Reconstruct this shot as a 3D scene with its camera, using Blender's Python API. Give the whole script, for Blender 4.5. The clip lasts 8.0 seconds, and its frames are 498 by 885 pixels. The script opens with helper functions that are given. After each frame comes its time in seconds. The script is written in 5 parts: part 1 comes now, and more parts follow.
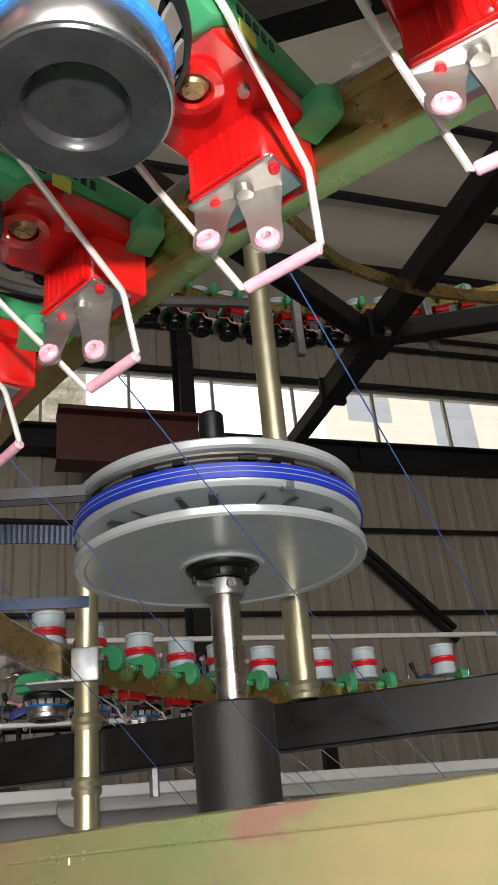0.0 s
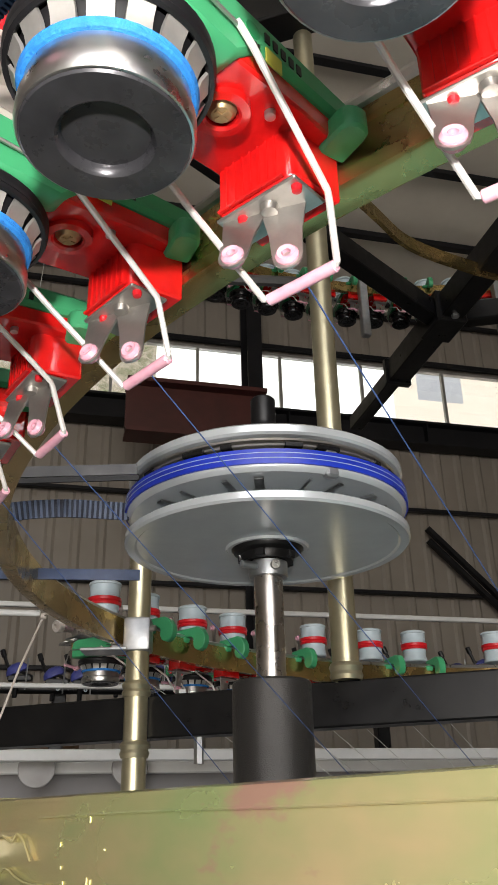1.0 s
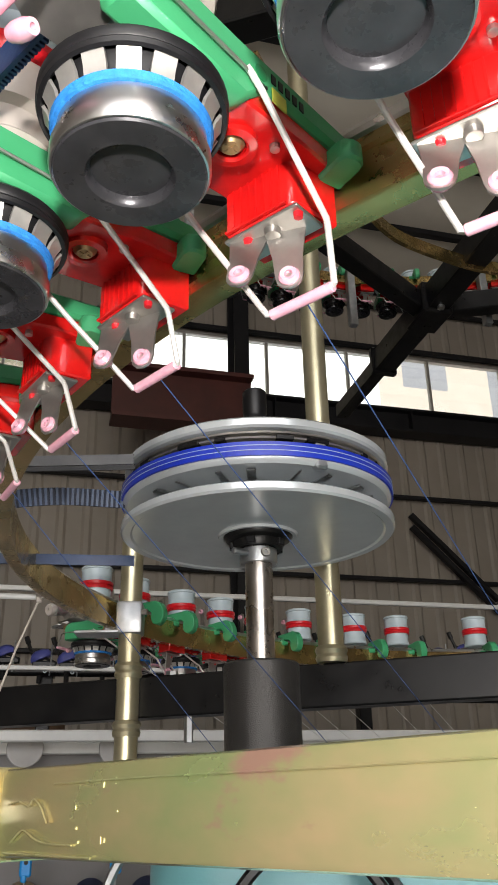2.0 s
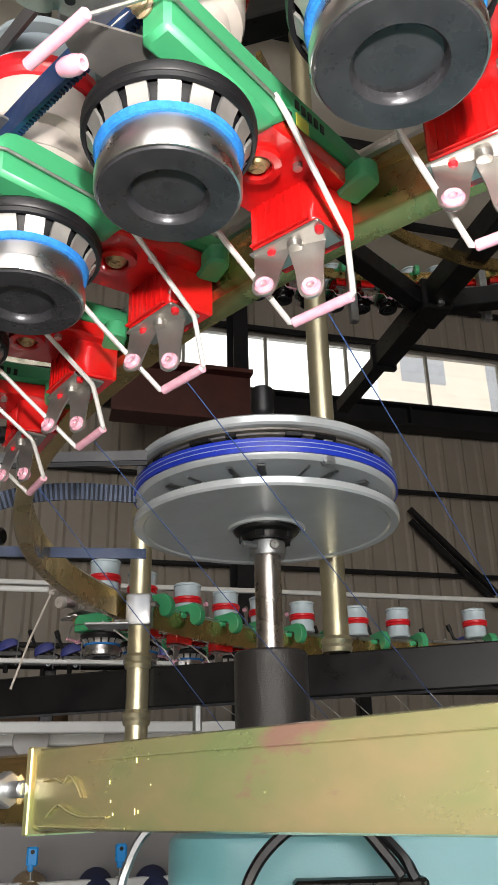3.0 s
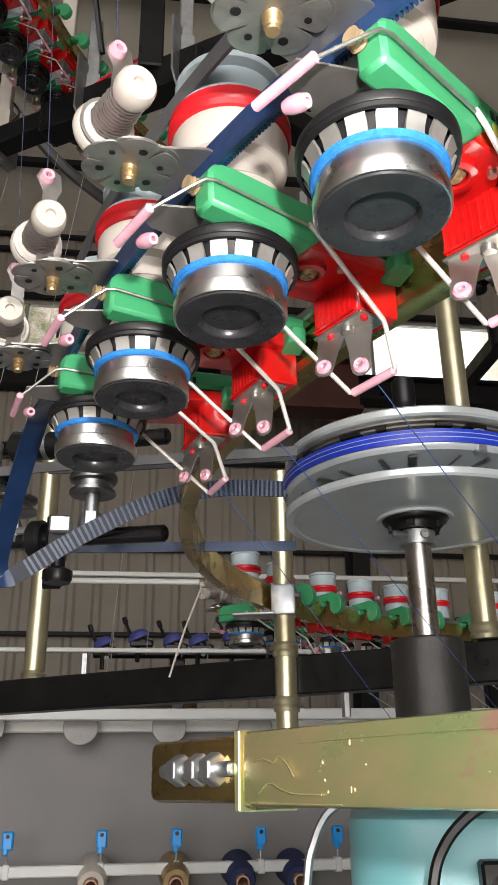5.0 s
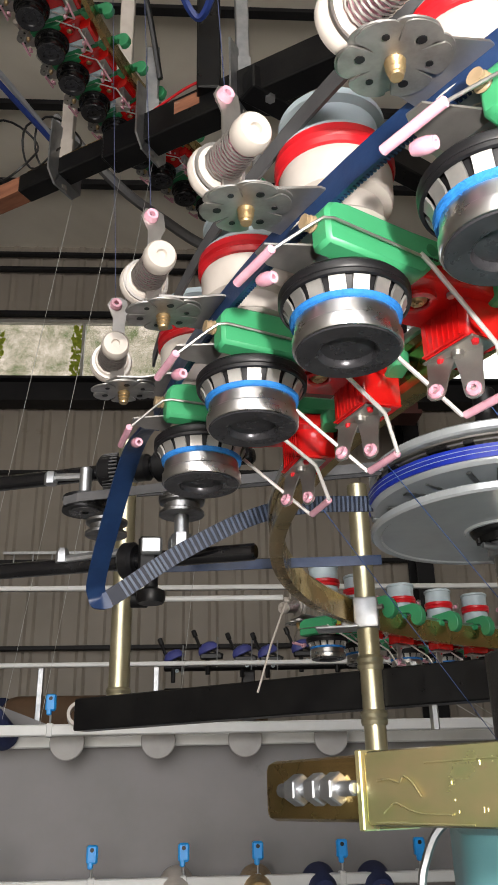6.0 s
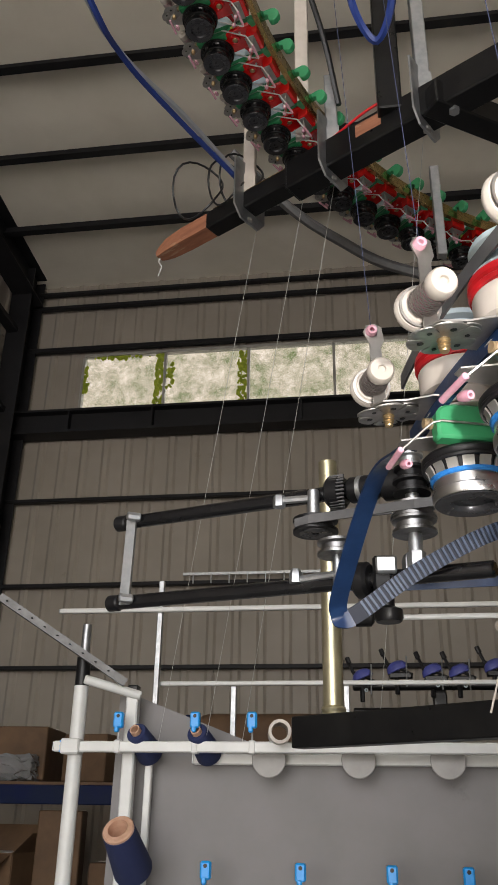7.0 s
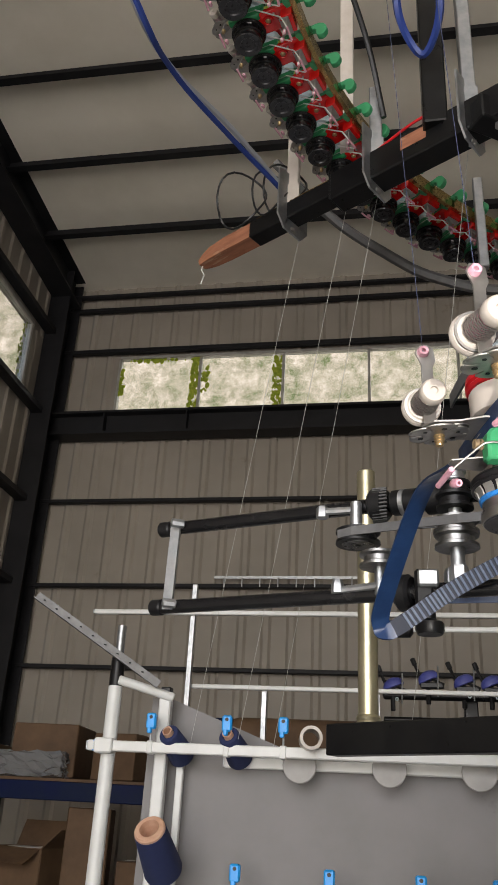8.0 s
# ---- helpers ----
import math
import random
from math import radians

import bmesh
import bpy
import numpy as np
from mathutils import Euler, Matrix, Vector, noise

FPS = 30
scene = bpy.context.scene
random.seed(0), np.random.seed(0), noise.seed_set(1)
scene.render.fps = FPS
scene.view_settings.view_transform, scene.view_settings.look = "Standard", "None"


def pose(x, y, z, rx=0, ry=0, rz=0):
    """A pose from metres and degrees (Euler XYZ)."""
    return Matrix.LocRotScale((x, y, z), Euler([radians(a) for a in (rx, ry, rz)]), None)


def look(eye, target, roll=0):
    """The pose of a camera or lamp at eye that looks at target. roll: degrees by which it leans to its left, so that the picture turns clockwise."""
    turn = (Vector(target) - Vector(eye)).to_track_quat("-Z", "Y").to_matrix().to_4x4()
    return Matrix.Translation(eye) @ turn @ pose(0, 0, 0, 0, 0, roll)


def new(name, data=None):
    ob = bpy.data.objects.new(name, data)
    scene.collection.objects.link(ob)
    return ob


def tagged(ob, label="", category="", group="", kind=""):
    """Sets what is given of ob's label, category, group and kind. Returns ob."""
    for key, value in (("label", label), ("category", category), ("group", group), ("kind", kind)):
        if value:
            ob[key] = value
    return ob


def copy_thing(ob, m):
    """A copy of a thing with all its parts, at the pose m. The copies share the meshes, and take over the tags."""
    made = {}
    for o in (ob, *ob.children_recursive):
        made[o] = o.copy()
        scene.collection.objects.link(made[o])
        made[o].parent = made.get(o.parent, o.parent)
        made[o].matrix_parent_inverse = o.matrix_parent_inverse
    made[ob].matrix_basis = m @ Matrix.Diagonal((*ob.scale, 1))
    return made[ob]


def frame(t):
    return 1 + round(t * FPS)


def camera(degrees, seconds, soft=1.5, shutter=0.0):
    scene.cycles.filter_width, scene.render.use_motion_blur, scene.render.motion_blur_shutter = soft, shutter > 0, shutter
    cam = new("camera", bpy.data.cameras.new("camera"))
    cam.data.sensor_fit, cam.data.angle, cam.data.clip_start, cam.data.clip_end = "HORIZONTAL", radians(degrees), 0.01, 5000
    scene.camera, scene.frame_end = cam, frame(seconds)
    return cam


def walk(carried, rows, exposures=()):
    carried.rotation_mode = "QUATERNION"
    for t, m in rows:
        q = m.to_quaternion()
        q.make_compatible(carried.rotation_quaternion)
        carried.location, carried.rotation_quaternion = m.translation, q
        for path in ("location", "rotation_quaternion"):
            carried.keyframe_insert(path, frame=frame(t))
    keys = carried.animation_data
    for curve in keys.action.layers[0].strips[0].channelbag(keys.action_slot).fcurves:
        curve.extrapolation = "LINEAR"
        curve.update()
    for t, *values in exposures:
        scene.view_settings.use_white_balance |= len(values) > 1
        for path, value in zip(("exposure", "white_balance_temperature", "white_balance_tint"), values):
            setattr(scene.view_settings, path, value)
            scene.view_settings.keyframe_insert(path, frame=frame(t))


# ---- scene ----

# ---------------------------------------------------------------- camera
cam = camera(33.68, 8.0, soft=1.6)
ROWS = [
    (0, (0.3204, -0.0951, 1.7332), (0.6201, 0.7496, 2.1766), -5.65),
    (0.5, (0.3403, -0.1057, 1.7312), (0.5636, 0.7658, 2.1679), -3.74),
    (1, (0.3316, -0.1201, 1.7331), (0.5542, 0.7598, 2.1529), -1.34),
    (2.5, (0.3107, -0.1578, 1.7223), (0.5564, 0.7250, 2.1226), -1.46),
    (3, (0.3011, -0.1662, 1.7191), (0.5458, 0.7186, 2.1156), -1.45),
    (3.5, (0.2949, -0.1762, 1.7169), (0.5370, 0.7108, 2.1103), -1.41),
    (4, (0.2882, -0.1841, 1.7169), (0.5281, 0.7060, 2.1043), -1.51),
    (4.5, (0.2669, -0.1811, 1.7160), (0.4559, 0.7241, 2.0967), -1.57),
    (4.7, (0.2605, -0.1794, 1.7157), (0.4189, 0.7309, 2.0982), -1.12),
    (5.8, (0.2307, -0.1879, 1.7213), (0.3012, 0.7282, 2.1160), -1.23),
    (6, (0.2204, -0.1907, 1.7219), (0.2778, 0.7254, 2.1189), -1.27),
    (6.5, (0.1850, -0.1951, 1.7224), (0.1420, 0.7145, 2.1355), -0.35),
    (7, (0.1477, -0.2096, 1.7188), (0.0140, 0.6893, 2.1360), 1.01),
    (7.5, (0.1300, -0.2223, 1.7190), (-0.0612, 0.6659, 2.1366), 2.07),
    (7.8, (0.1329, -0.2284, 1.7185), (-0.0636, 0.6586, 2.1361), 2.07),
    (8, (0.1348, -0.2325, 1.7182), (-0.0363, 0.6588, 2.1381), 3.18),
]
walk(cam, [(t, look(e, g, r)) for t, e, g, r in ROWS], exposures=[(0, 0.58), (2.5, 0.57), (4.5, 0.60), (6.0, 0.60), (6.5, 0.62), (7, 0.74), (7.5, 0.76), (8, 0.84)])

# ---------------------------------------------------------------- light
world = bpy.data.worlds.new("world")
scene.world = world
world.use_nodes = True
wn = world.node_tree.nodes
sky = wn.new("ShaderNodeTexSky")
sky.sky_type, sky.sun_disc = "NISHITA", False
sky.sun_elevation, sky.sun_rotation = radians(48), radians(166)
world.node_tree.links.new(sky.outputs[0], wn["Background"].inputs[0])
wn["Background"].inputs[1].default_value = 0.12


def lamp(name, kind, m, energy, color=(1, 1, 1), size=0.1, size_y=None):
    d = bpy.data.lights.new(name, kind)
    d.energy, d.color = energy, color
    if kind == "AREA":
        d.size = size
        if size_y:
            d.shape, d.size_y = "RECTANGLE", size_y
    elif kind == "SUN":
        d.angle = size
    else:
        d.shadow_soft_size = size
    ob = new(name, d)
    ob.matrix_world = m
    return ob


lamp("sun", "SUN", look((0, 0, 0), (-0.15, 0.62, -0.75)), 3.0, (1, 0.95, 0.88), radians(0.5))
# daylight of the tall window openings behind the camera
lamp("window_daylight", "AREA", look((-0.6, -4.45, 2.85), (0.4, 3.0, 2.75)), 180, (1.0, 0.93, 0.87), 4.4, 4.2)
# stand-in for the phone's light: a still lamp added behind the camera path
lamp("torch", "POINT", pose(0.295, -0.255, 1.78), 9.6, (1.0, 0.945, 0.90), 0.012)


# ---------------------------------------------------------------- materials
def mat(name, color, rough=0.5, metal=0.0, color2=None, scale=40.0, bump=0.0, bump_scale=200.0, spec=0.5,
        coat=0.0, trans=0.0, detail=4.0, spots=None, spot_scale=12.0, spot_at=0.62, alpha=1.0, rough2=None, stretch=None, sss=0.0):
    m = bpy.data.materials.new(name)
    m.use_nodes = True
    nt = m.node_tree
    b = nt.nodes["Principled BSDF"]
    b.inputs["Base Color"].default_value = (*color, 1)
    b.inputs["Roughness"].default_value = rough
    b.inputs["Metallic"].default_value = metal
    b.inputs["Specular IOR Level"].default_value = spec
    b.inputs["Coat Weight"].default_value = coat
    b.inputs["Transmission Weight"].default_value = trans
    b.inputs["Alpha"].default_value = alpha
    if sss:
        b.inputs["Subsurface Weight"].default_value = sss
        b.inputs["Subsurface Radius"].default_value = (0.01, 0.004, 0.004)
    tc = nt.nodes.new("ShaderNodeTexCoord")
    vec = tc.outputs["Object"]
    if stretch:
        mp = nt.nodes.new("ShaderNodeMapping")
        mp.inputs["Scale"].default_value = stretch
        nt.links.new(vec, mp.inputs[0])
        vec = mp.outputs[0]

    def noise_at(sc, det=detail, rgh=0.6):
        n = nt.nodes.new("ShaderNodeTexNoise")
        n.inputs["Scale"].default_value, n.inputs["Detail"].default_value, n.inputs["Roughness"].default_value = sc, det, rgh
        nt.links.new(vec, n.inputs["Vector"])
        return n

    out = None
    if color2:
        n = noise_at(scale)
        r = nt.nodes.new("ShaderNodeValToRGB")
        r.color_ramp.elements[0].position, r.color_ramp.elements[1].position = 0.35, 0.68
        r.color_ramp.elements[0].color, r.color_ramp.elements[1].color = (*color, 1), (*color2, 1)
        nt.links.new(n.outputs["Fac"], r.inputs[0])
        out = r.outputs[0]
    if spots:
        n = noise_at(spot_scale, 6.0, 0.7)
        r = nt.nodes.new("ShaderNodeValToRGB")
        r.color_ramp.elements[0].position, r.color_ramp.elements[1].position = spot_at, min(1.0, spot_at + 0.08)
        r.color_ramp.elements[0].color, r.color_ramp.elements[1].color = (0, 0, 0, 1), (1, 1, 1, 1)
        nt.links.new(n.outputs["Fac"], r.inputs[0])
        mx = nt.nodes.new("ShaderNodeMixRGB")
        nt.links.new(r.outputs[0], mx.inputs[0])
        mx.inputs[1].default_value, mx.inputs[2].default_value = (*color, 1), (*spots, 1)
        if out:
            nt.links.new(out, mx.inputs[1])
        out = mx.outputs[0]
    if out:
        nt.links.new(out, b.inputs["Base Color"])
    if rough2 is not None:
        n = noise_at(scale * 1.7 + 3, 5.0)
        r = nt.nodes.new("ShaderNodeMapRange")
        r.inputs["From Min"].default_value, r.inputs["From Max"].default_value = 0.3, 0.7
        r.inputs["To Min"].default_value, r.inputs["To Max"].default_value = rough, rough2
        nt.links.new(n.outputs["Fac"], r.inputs[0])
        nt.links.new(r.outputs[0], b.inputs["Roughness"])
    if bump:
        n = noise_at(bump_scale, 3.0)
        bp = nt.nodes.new("ShaderNodeBump")
        bp.inputs["Strength"].default_value, bp.inputs["Distance"].default_value = bump, 0.002
        nt.links.new(n.outputs["Fac"], bp.inputs["Height"])
        nt.links.new(bp.outputs[0], b.inputs["Normal"])
    return m


ZINC = mat("yellow_zinc", (0.78, 0.61, 0.33), 0.13, 0.70, (0.46, 0.55, 0.24), 11, 0.0, 50, spots=(0.66, 0.40, 0.30), spot_scale=9, spot_at=0.60, rough2=0.30, stretch=(1, 1.8, 1.8))
RIB = mat("bright_rib_steel", (0.54, 0.53, 0.50), 0.40, 0.80, (0.42, 0.41, 0.39), 60, 0.03, 300, rough2=0.5)
KNOB = mat("tan_plastic", (0.34, 0.25, 0.15), 0.45, 0.0, (0.26, 0.18, 0.10), 60)
PETAL = mat("worn_spring_steel", (0.46, 0.45, 0.43), 0.34, 0.85, (0.30, 0.29, 0.27), 70, 0.05, 300, rough2=0.5)
STICKER = mat("faded_yellow_sticker", (0.42, 0.44, 0.06), 0.5)
ZINC_POST = mat("yellow_zinc_post", (0.62, 0.57, 0.39), 0.30, 0.85, (0.52, 0.48, 0.32), 30, 0.02, 80, rough2=0.38)
RING = mat("aged_zinc_ring", (0.56, 0.38, 0.16), 0.15, 0.95, (0.34, 0.27, 0.10), 14, 0.05, 90, spots=(0.15, 0.09, 0.05), spot_scale=24, spot_at=0.62, rough2=0.34)
STEEL = mat("bare_steel", (0.50, 0.48, 0.45), 0.30, 0.90, (0.40, 0.385, 0.365), 60, 0.04, 300, rough2=0.46)
SHAFT = mat("turned_steel_shaft", (0.58, 0.54, 0.50), 0.22, 1.0, (0.50, 0.46, 0.42), 20, 0.01, 300, rough2=0.32)
CHROME = mat("polished_drum_steel", (0.60, 0.59, 0.58), 0.26, 1.0, (0.55, 0.54, 0.53), 60, 0.015, 400, rough2=0.34)
ALU = mat("grey_aluminium", (0.62, 0.66, 0.68), 0.19, 0.35, (0.57, 0.61, 0.63), 25, 0.008, 500, rough2=0.25)
ALU_DARK = mat("machined_aluminium", (0.40, 0.40, 0.40), 0.28, 1.0, (0.18, 0.18, 0.18), 40, 0.05, 200, rough2=0.5)
GALV = mat("galvanised_steel", (0.50, 0.51, 0.52), 0.36, 0.95, (0.36, 0.38, 0.40), 40, 0.06, 200, rough2=0.52)
BLACK = mat("black_paint", (0.004, 0.004, 0.005), 0.26, 0.0, (0.009, 0.009, 0.009), 20, 0.05, 150, spec=0.28, rough2=0.46, spots=(0.03, 0.028, 0.026), spot_scale=26, spot_at=0.72)
HAMMER = mat("black_hammer_paint", (0.030, 0.028, 0.027), 0.28, 0.25, (0.036, 0.034, 0.032), 60, 0.35, 900, rough2=0.38)
RUBBER = mat("black_rubber", (0.005, 0.005, 0.006), 0.34, 0.0, (0.010, 0.010, 0.011), 50, 0.05, 200, spec=0.35, rough2=0.46)
GLOSS_BLACK = mat("glossy_black_paint", (0.004, 0.004, 0.005), 0.12, 0.0, (0.010, 0.010, 0.011), 30, 0.10, 60, spec=0.6, rough2=0.30, spots=(0.05, 0.045, 0.04), spot_scale=40, spot_at=0.70)
RACK_BLUE = mat("blue_rack_paint", (0.003, 0.008, 0.045), 0.5, 0.0, (0.006, 0.012, 0.035), 8, 0.05, 60, spec=0.12)
PEEL = mat("red_brown_wood", (0.36, 0.15, 0.085), 0.6, 0.0, (0.22, 0.085, 0.045), 14, 0.2, 60, spots=(0.42, 0.26, 0.17), spot_scale=9, spot_at=0.6, stretch=(1, 5, 5))
DRUM_BLACK = mat("blackened_drum_steel", (0.030, 0.030, 0.034), 0.22, 0.45, (0.060, 0.060, 0.066), 55, 0.05, 260, rough2=0.36)
GREEN = mat("green_plastic", (0.045, 0.30, 0.125), 0.34, 0.0, (0.055, 0.34, 0.150), 25, 0.04, 300, rough2=0.44)
GREEN_DARK = mat("dark_green_plastic", (0.012, 0.16, 0.055), 0.36, 0.0, (0.02, 0.22, 0.08), 25, 0.04, 300)
RED = mat("clear_red_plastic", (0.70, 0.012, 0.010), 0.10, 0.0, (0.46, 0.005, 0.006), 38, 0.06, 90, coat=0.9, sss=0.35, rough2=0.24)
RED_BAND = mat("red_rubber_band", (0.62, 0.012, 0.020), 0.32, 0.0, (0.52, 0.01, 0.016), 30, 0.03, 200)
PINK = mat("pink_ceramic", (0.70, 0.34, 0.44), 0.24, 0.0, (0.76, 0.44, 0.52), 120, 0.02, 300, coat=0.3)
IVORY = mat("ivory_plastic", (0.58, 0.53, 0.48), 0.34, 0.0, (0.50, 0.45, 0.40), 30, 0.03, 200, spots=(0.38, 0.32, 0.25), spot_scale=40, spot_at=0.68)
PALE = mat("pale_blue_white_plastic", (0.46, 0.54, 0.57), 0.40, 0.0, (0.38, 0.46, 0.50), 30, 0.03, 200)
BRASS = mat("dull_brass", (0.54, 0.40, 0.22), 0.36, 0.8, (0.42, 0.29, 0.14), 80)
BELT_BLUE = mat("navy_belt", (0.010, 0.030, 0.095), 0.28, 0.0, (0.016, 0.045, 0.13), 60, 0.06, 300, rough2=0.42)
BELT_TOOTH = mat("pale_belt_tooth", (0.10, 0.13, 0.20), 0.45, 0.0, (0.06, 0.09, 0.16), 80)
BELT_BASE = mat("dark_belt_base", (0.005, 0.010, 0.028), 0.5)
BELT_GREY = mat("grey_belt", (0.085, 0.085, 0.088), 0.55, 0.0, (0.11, 0.11, 0.112), 60, 0.06, 300)
BELT_VIVID = mat("blue_fabric_belt", (0.010, 0.030, 0.42), 0.34, 0.0, (0.014, 0.045, 0.50), 120, 0.1, 600)
YARN = mat("blue_yarn", (0.012, 0.16, 0.52), 0.7, 0.0, (0.02, 0.22, 0.62), 300, 0.4, 900)
THREAD = mat("blue_thread", (0.04, 0.085, 0.24), 0.7)
THREAD_PALE = mat("pale_thread", (0.55, 0.55, 0.53), 0.7)
WHITE_WIRE = mat("white_coated_wire", (0.72, 0.70, 0.68), 0.28, 0.35)
WHITE_PAINT = mat("white_paint", (0.70, 0.71, 0.70), 0.38, 0.0, (0.62, 0.63, 0.62), 12, 0.03, 100, spots=(0.42, 0.40, 0.36), spot_scale=18, spot_at=0.70)
TEAL = mat("teal_paint", (0.19, 0.46, 0.50), 0.34, 0.0, (0.17, 0.43, 0.47), 10, 0.10, 700, coat=0.15)
PANEL = mat("grey_board", (0.225, 0.215, 0.22), 0.62, 0.0, (0.195, 0.19, 0.19), 5, 0.04, 120, spots=(0.16, 0.155, 0.155), spot_scale=4, spot_at=0.66)
CLIP_BLUE = mat("bright_blue_plastic", (0.01, 0.32, 0.86), 0.34)
NAVY_CONE = mat("navy_yarn_cone", (0.012, 0.020, 0.075), 0.75, 0.0, (0.02, 0.032, 0.11), 300, 0.35, 500, stretch=(1, 1, 8))
CARD = mat("brown_cardboard", (0.135, 0.078, 0.040), 0.75, 0.0, (0.075, 0.042, 0.022), 5, 0.12, 40)
CARD_TUBE = mat("paper_tube", (0.52, 0.30, 0.20), 0.7, 0.0, (0.60, 0.38, 0.27), 40)
MAROON = mat("maroon_primer", (0.085, 0.020, 0.016), 0.5, 0.0, (0.06, 0.015, 0.012), 6, 0.05, 60)
DARK_STEEL = mat("dark_grey_steel_paint", (0.017, 0.017, 0.019), 0.5, 0.0, (0.011, 0.011, 0.013), 4, 0.06, 40, spec=0.2, spots=(0.040, 0.033, 0.028), spot_scale=6, spot_at=0.68)
SHEET = mat("grey_wall_sheet", (0.32, 0.285, 0.245), 0.55, 0.0, (0.26, 0.232, 0.198), 1.4, 0.03, 30, spots=(0.20, 0.165, 0.13), spot_scale=2.2, spot_at=0.66)
CONCRETE = mat("concrete", (0.25, 0.245, 0.235), 0.8, 0.0, (0.19, 0.185, 0.175), 2.5, 0.2, 40)
CABLE_BLACK = mat("black_cable", (0.010, 0.010, 0.011), 0.35)
CABLE_BLUE = mat("blue_cable", (0.02, 0.045, 0.22), 0.45)
HOSE = mat("clear_hose", (0.45, 0.47, 0.50), 0.3, 0.0, trans=0.4)
ACRYLIC = mat("acrylic", (0.42, 0.43, 0.44), 0.14, 0.0, trans=0.6)
GLASS = mat("dusty_glass", (0.92, 0.94, 0.90), 0.01, 0.0, (0.86, 0.88, 0.83), 6, 0.02, 30, trans=0.97)
MOSS = mat("moss", (0.36, 0.42, 0.04), 0.9, 0.0, (0.20, 0.28, 0.02), 30, 0.6, 60)
FRAME_ALU = mat("window_frame_alu", (0.46, 0.45, 0.42), 0.45, 0.4, (0.34, 0.33, 0.30), 10)
PURPLE = mat("violet_blue_plastic", (0.050, 0.060, 0.25), 0.4, 0.0, (0.075, 0.085, 0.30), 40)
STRIP = mat("weathered_strip", (0.17, 0.17, 0.17), 0.5, 0.6, (0.11, 0.11, 0.11), 30)
PLATE_GREY = mat("dusty_grey_plate", (0.40, 0.39, 0.38), 0.55, 0.0, (0.32, 0.31, 0.30), 12)
THREAD_DARK = mat("dark_navy_thread", (0.03, 0.04, 0.09), 0.7)


def ceiling_mat():
    m = mat("roof_insulation", (0.80, 0.75, 0.66), 0.55, 0.0, (0.70, 0.65, 0.56), 1.5, 0.1, 8)
    nt = m.node_tree
    b = nt.nodes["Principled BSDF"]
    bump = [n for n in nt.nodes if n.type == "BUMP"][0]
    tc = nt.nodes.new("ShaderNodeTexCoord")
    mp = nt.nodes.new("ShaderNodeMapping")
    mp.inputs["Rotation"].default_value = (0, 0, radians(45))
    w = nt.nodes.new("ShaderNodeTexWave")
    w.inputs["Scale"].default_value, w.inputs["Distortion"].default_value = 1.6, 1.2
    nt.links.new(tc.outputs["Object"], mp.inputs[0])
    nt.links.new(mp.outputs[0], w.inputs[0])
    b2 = nt.nodes.new("ShaderNodeBump")
    b2.inputs["Strength"].default_value, b2.inputs["Distance"].default_value = 0.10, 0.02
    nt.links.new(w.outputs[0], b2.inputs["Height"])
    nt.links.new(bump.outputs[0], b2.inputs["Normal"])
    nt.links.new(b2.outputs[0], b.inputs["Normal"])
    return m


CEIL = ceiling_mat()


# colour goes out as emission: surfaces glow instead of catching daylight
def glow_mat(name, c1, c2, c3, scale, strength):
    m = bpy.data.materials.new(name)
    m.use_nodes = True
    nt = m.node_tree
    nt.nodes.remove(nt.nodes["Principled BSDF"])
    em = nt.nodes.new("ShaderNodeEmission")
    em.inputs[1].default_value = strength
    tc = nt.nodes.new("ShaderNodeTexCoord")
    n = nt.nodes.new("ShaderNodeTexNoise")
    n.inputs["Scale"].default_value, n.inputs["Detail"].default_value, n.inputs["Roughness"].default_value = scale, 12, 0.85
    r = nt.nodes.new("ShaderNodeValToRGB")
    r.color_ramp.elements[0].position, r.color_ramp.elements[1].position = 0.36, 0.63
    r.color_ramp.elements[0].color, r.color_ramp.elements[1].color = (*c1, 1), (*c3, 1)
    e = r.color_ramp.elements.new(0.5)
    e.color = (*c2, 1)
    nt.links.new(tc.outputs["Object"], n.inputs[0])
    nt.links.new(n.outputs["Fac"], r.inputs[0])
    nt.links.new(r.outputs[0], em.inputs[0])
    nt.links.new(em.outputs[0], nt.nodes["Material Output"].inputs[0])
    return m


# ---------------------------------------------------------------- mesh helpers
def bm_box(cx, cy, cz, sx, sy, sz, bevel=0.0, m=None, seg=1):
    bm = bmesh.new()
    bmesh.ops.create_cube(bm, size=1.0, matrix=Matrix.Translation((cx, cy, cz)) @ Matrix.Diagonal((sx, sy, sz, 1)))
    if bevel:
        bmesh.ops.bevel(bm, geom=bm.edges[:], offset=bevel, segments=seg, affect="EDGES", profile=0.5)
    if m is not None:
        bmesh.ops.transform(bm, matrix=m, verts=bm.verts)
    return bm


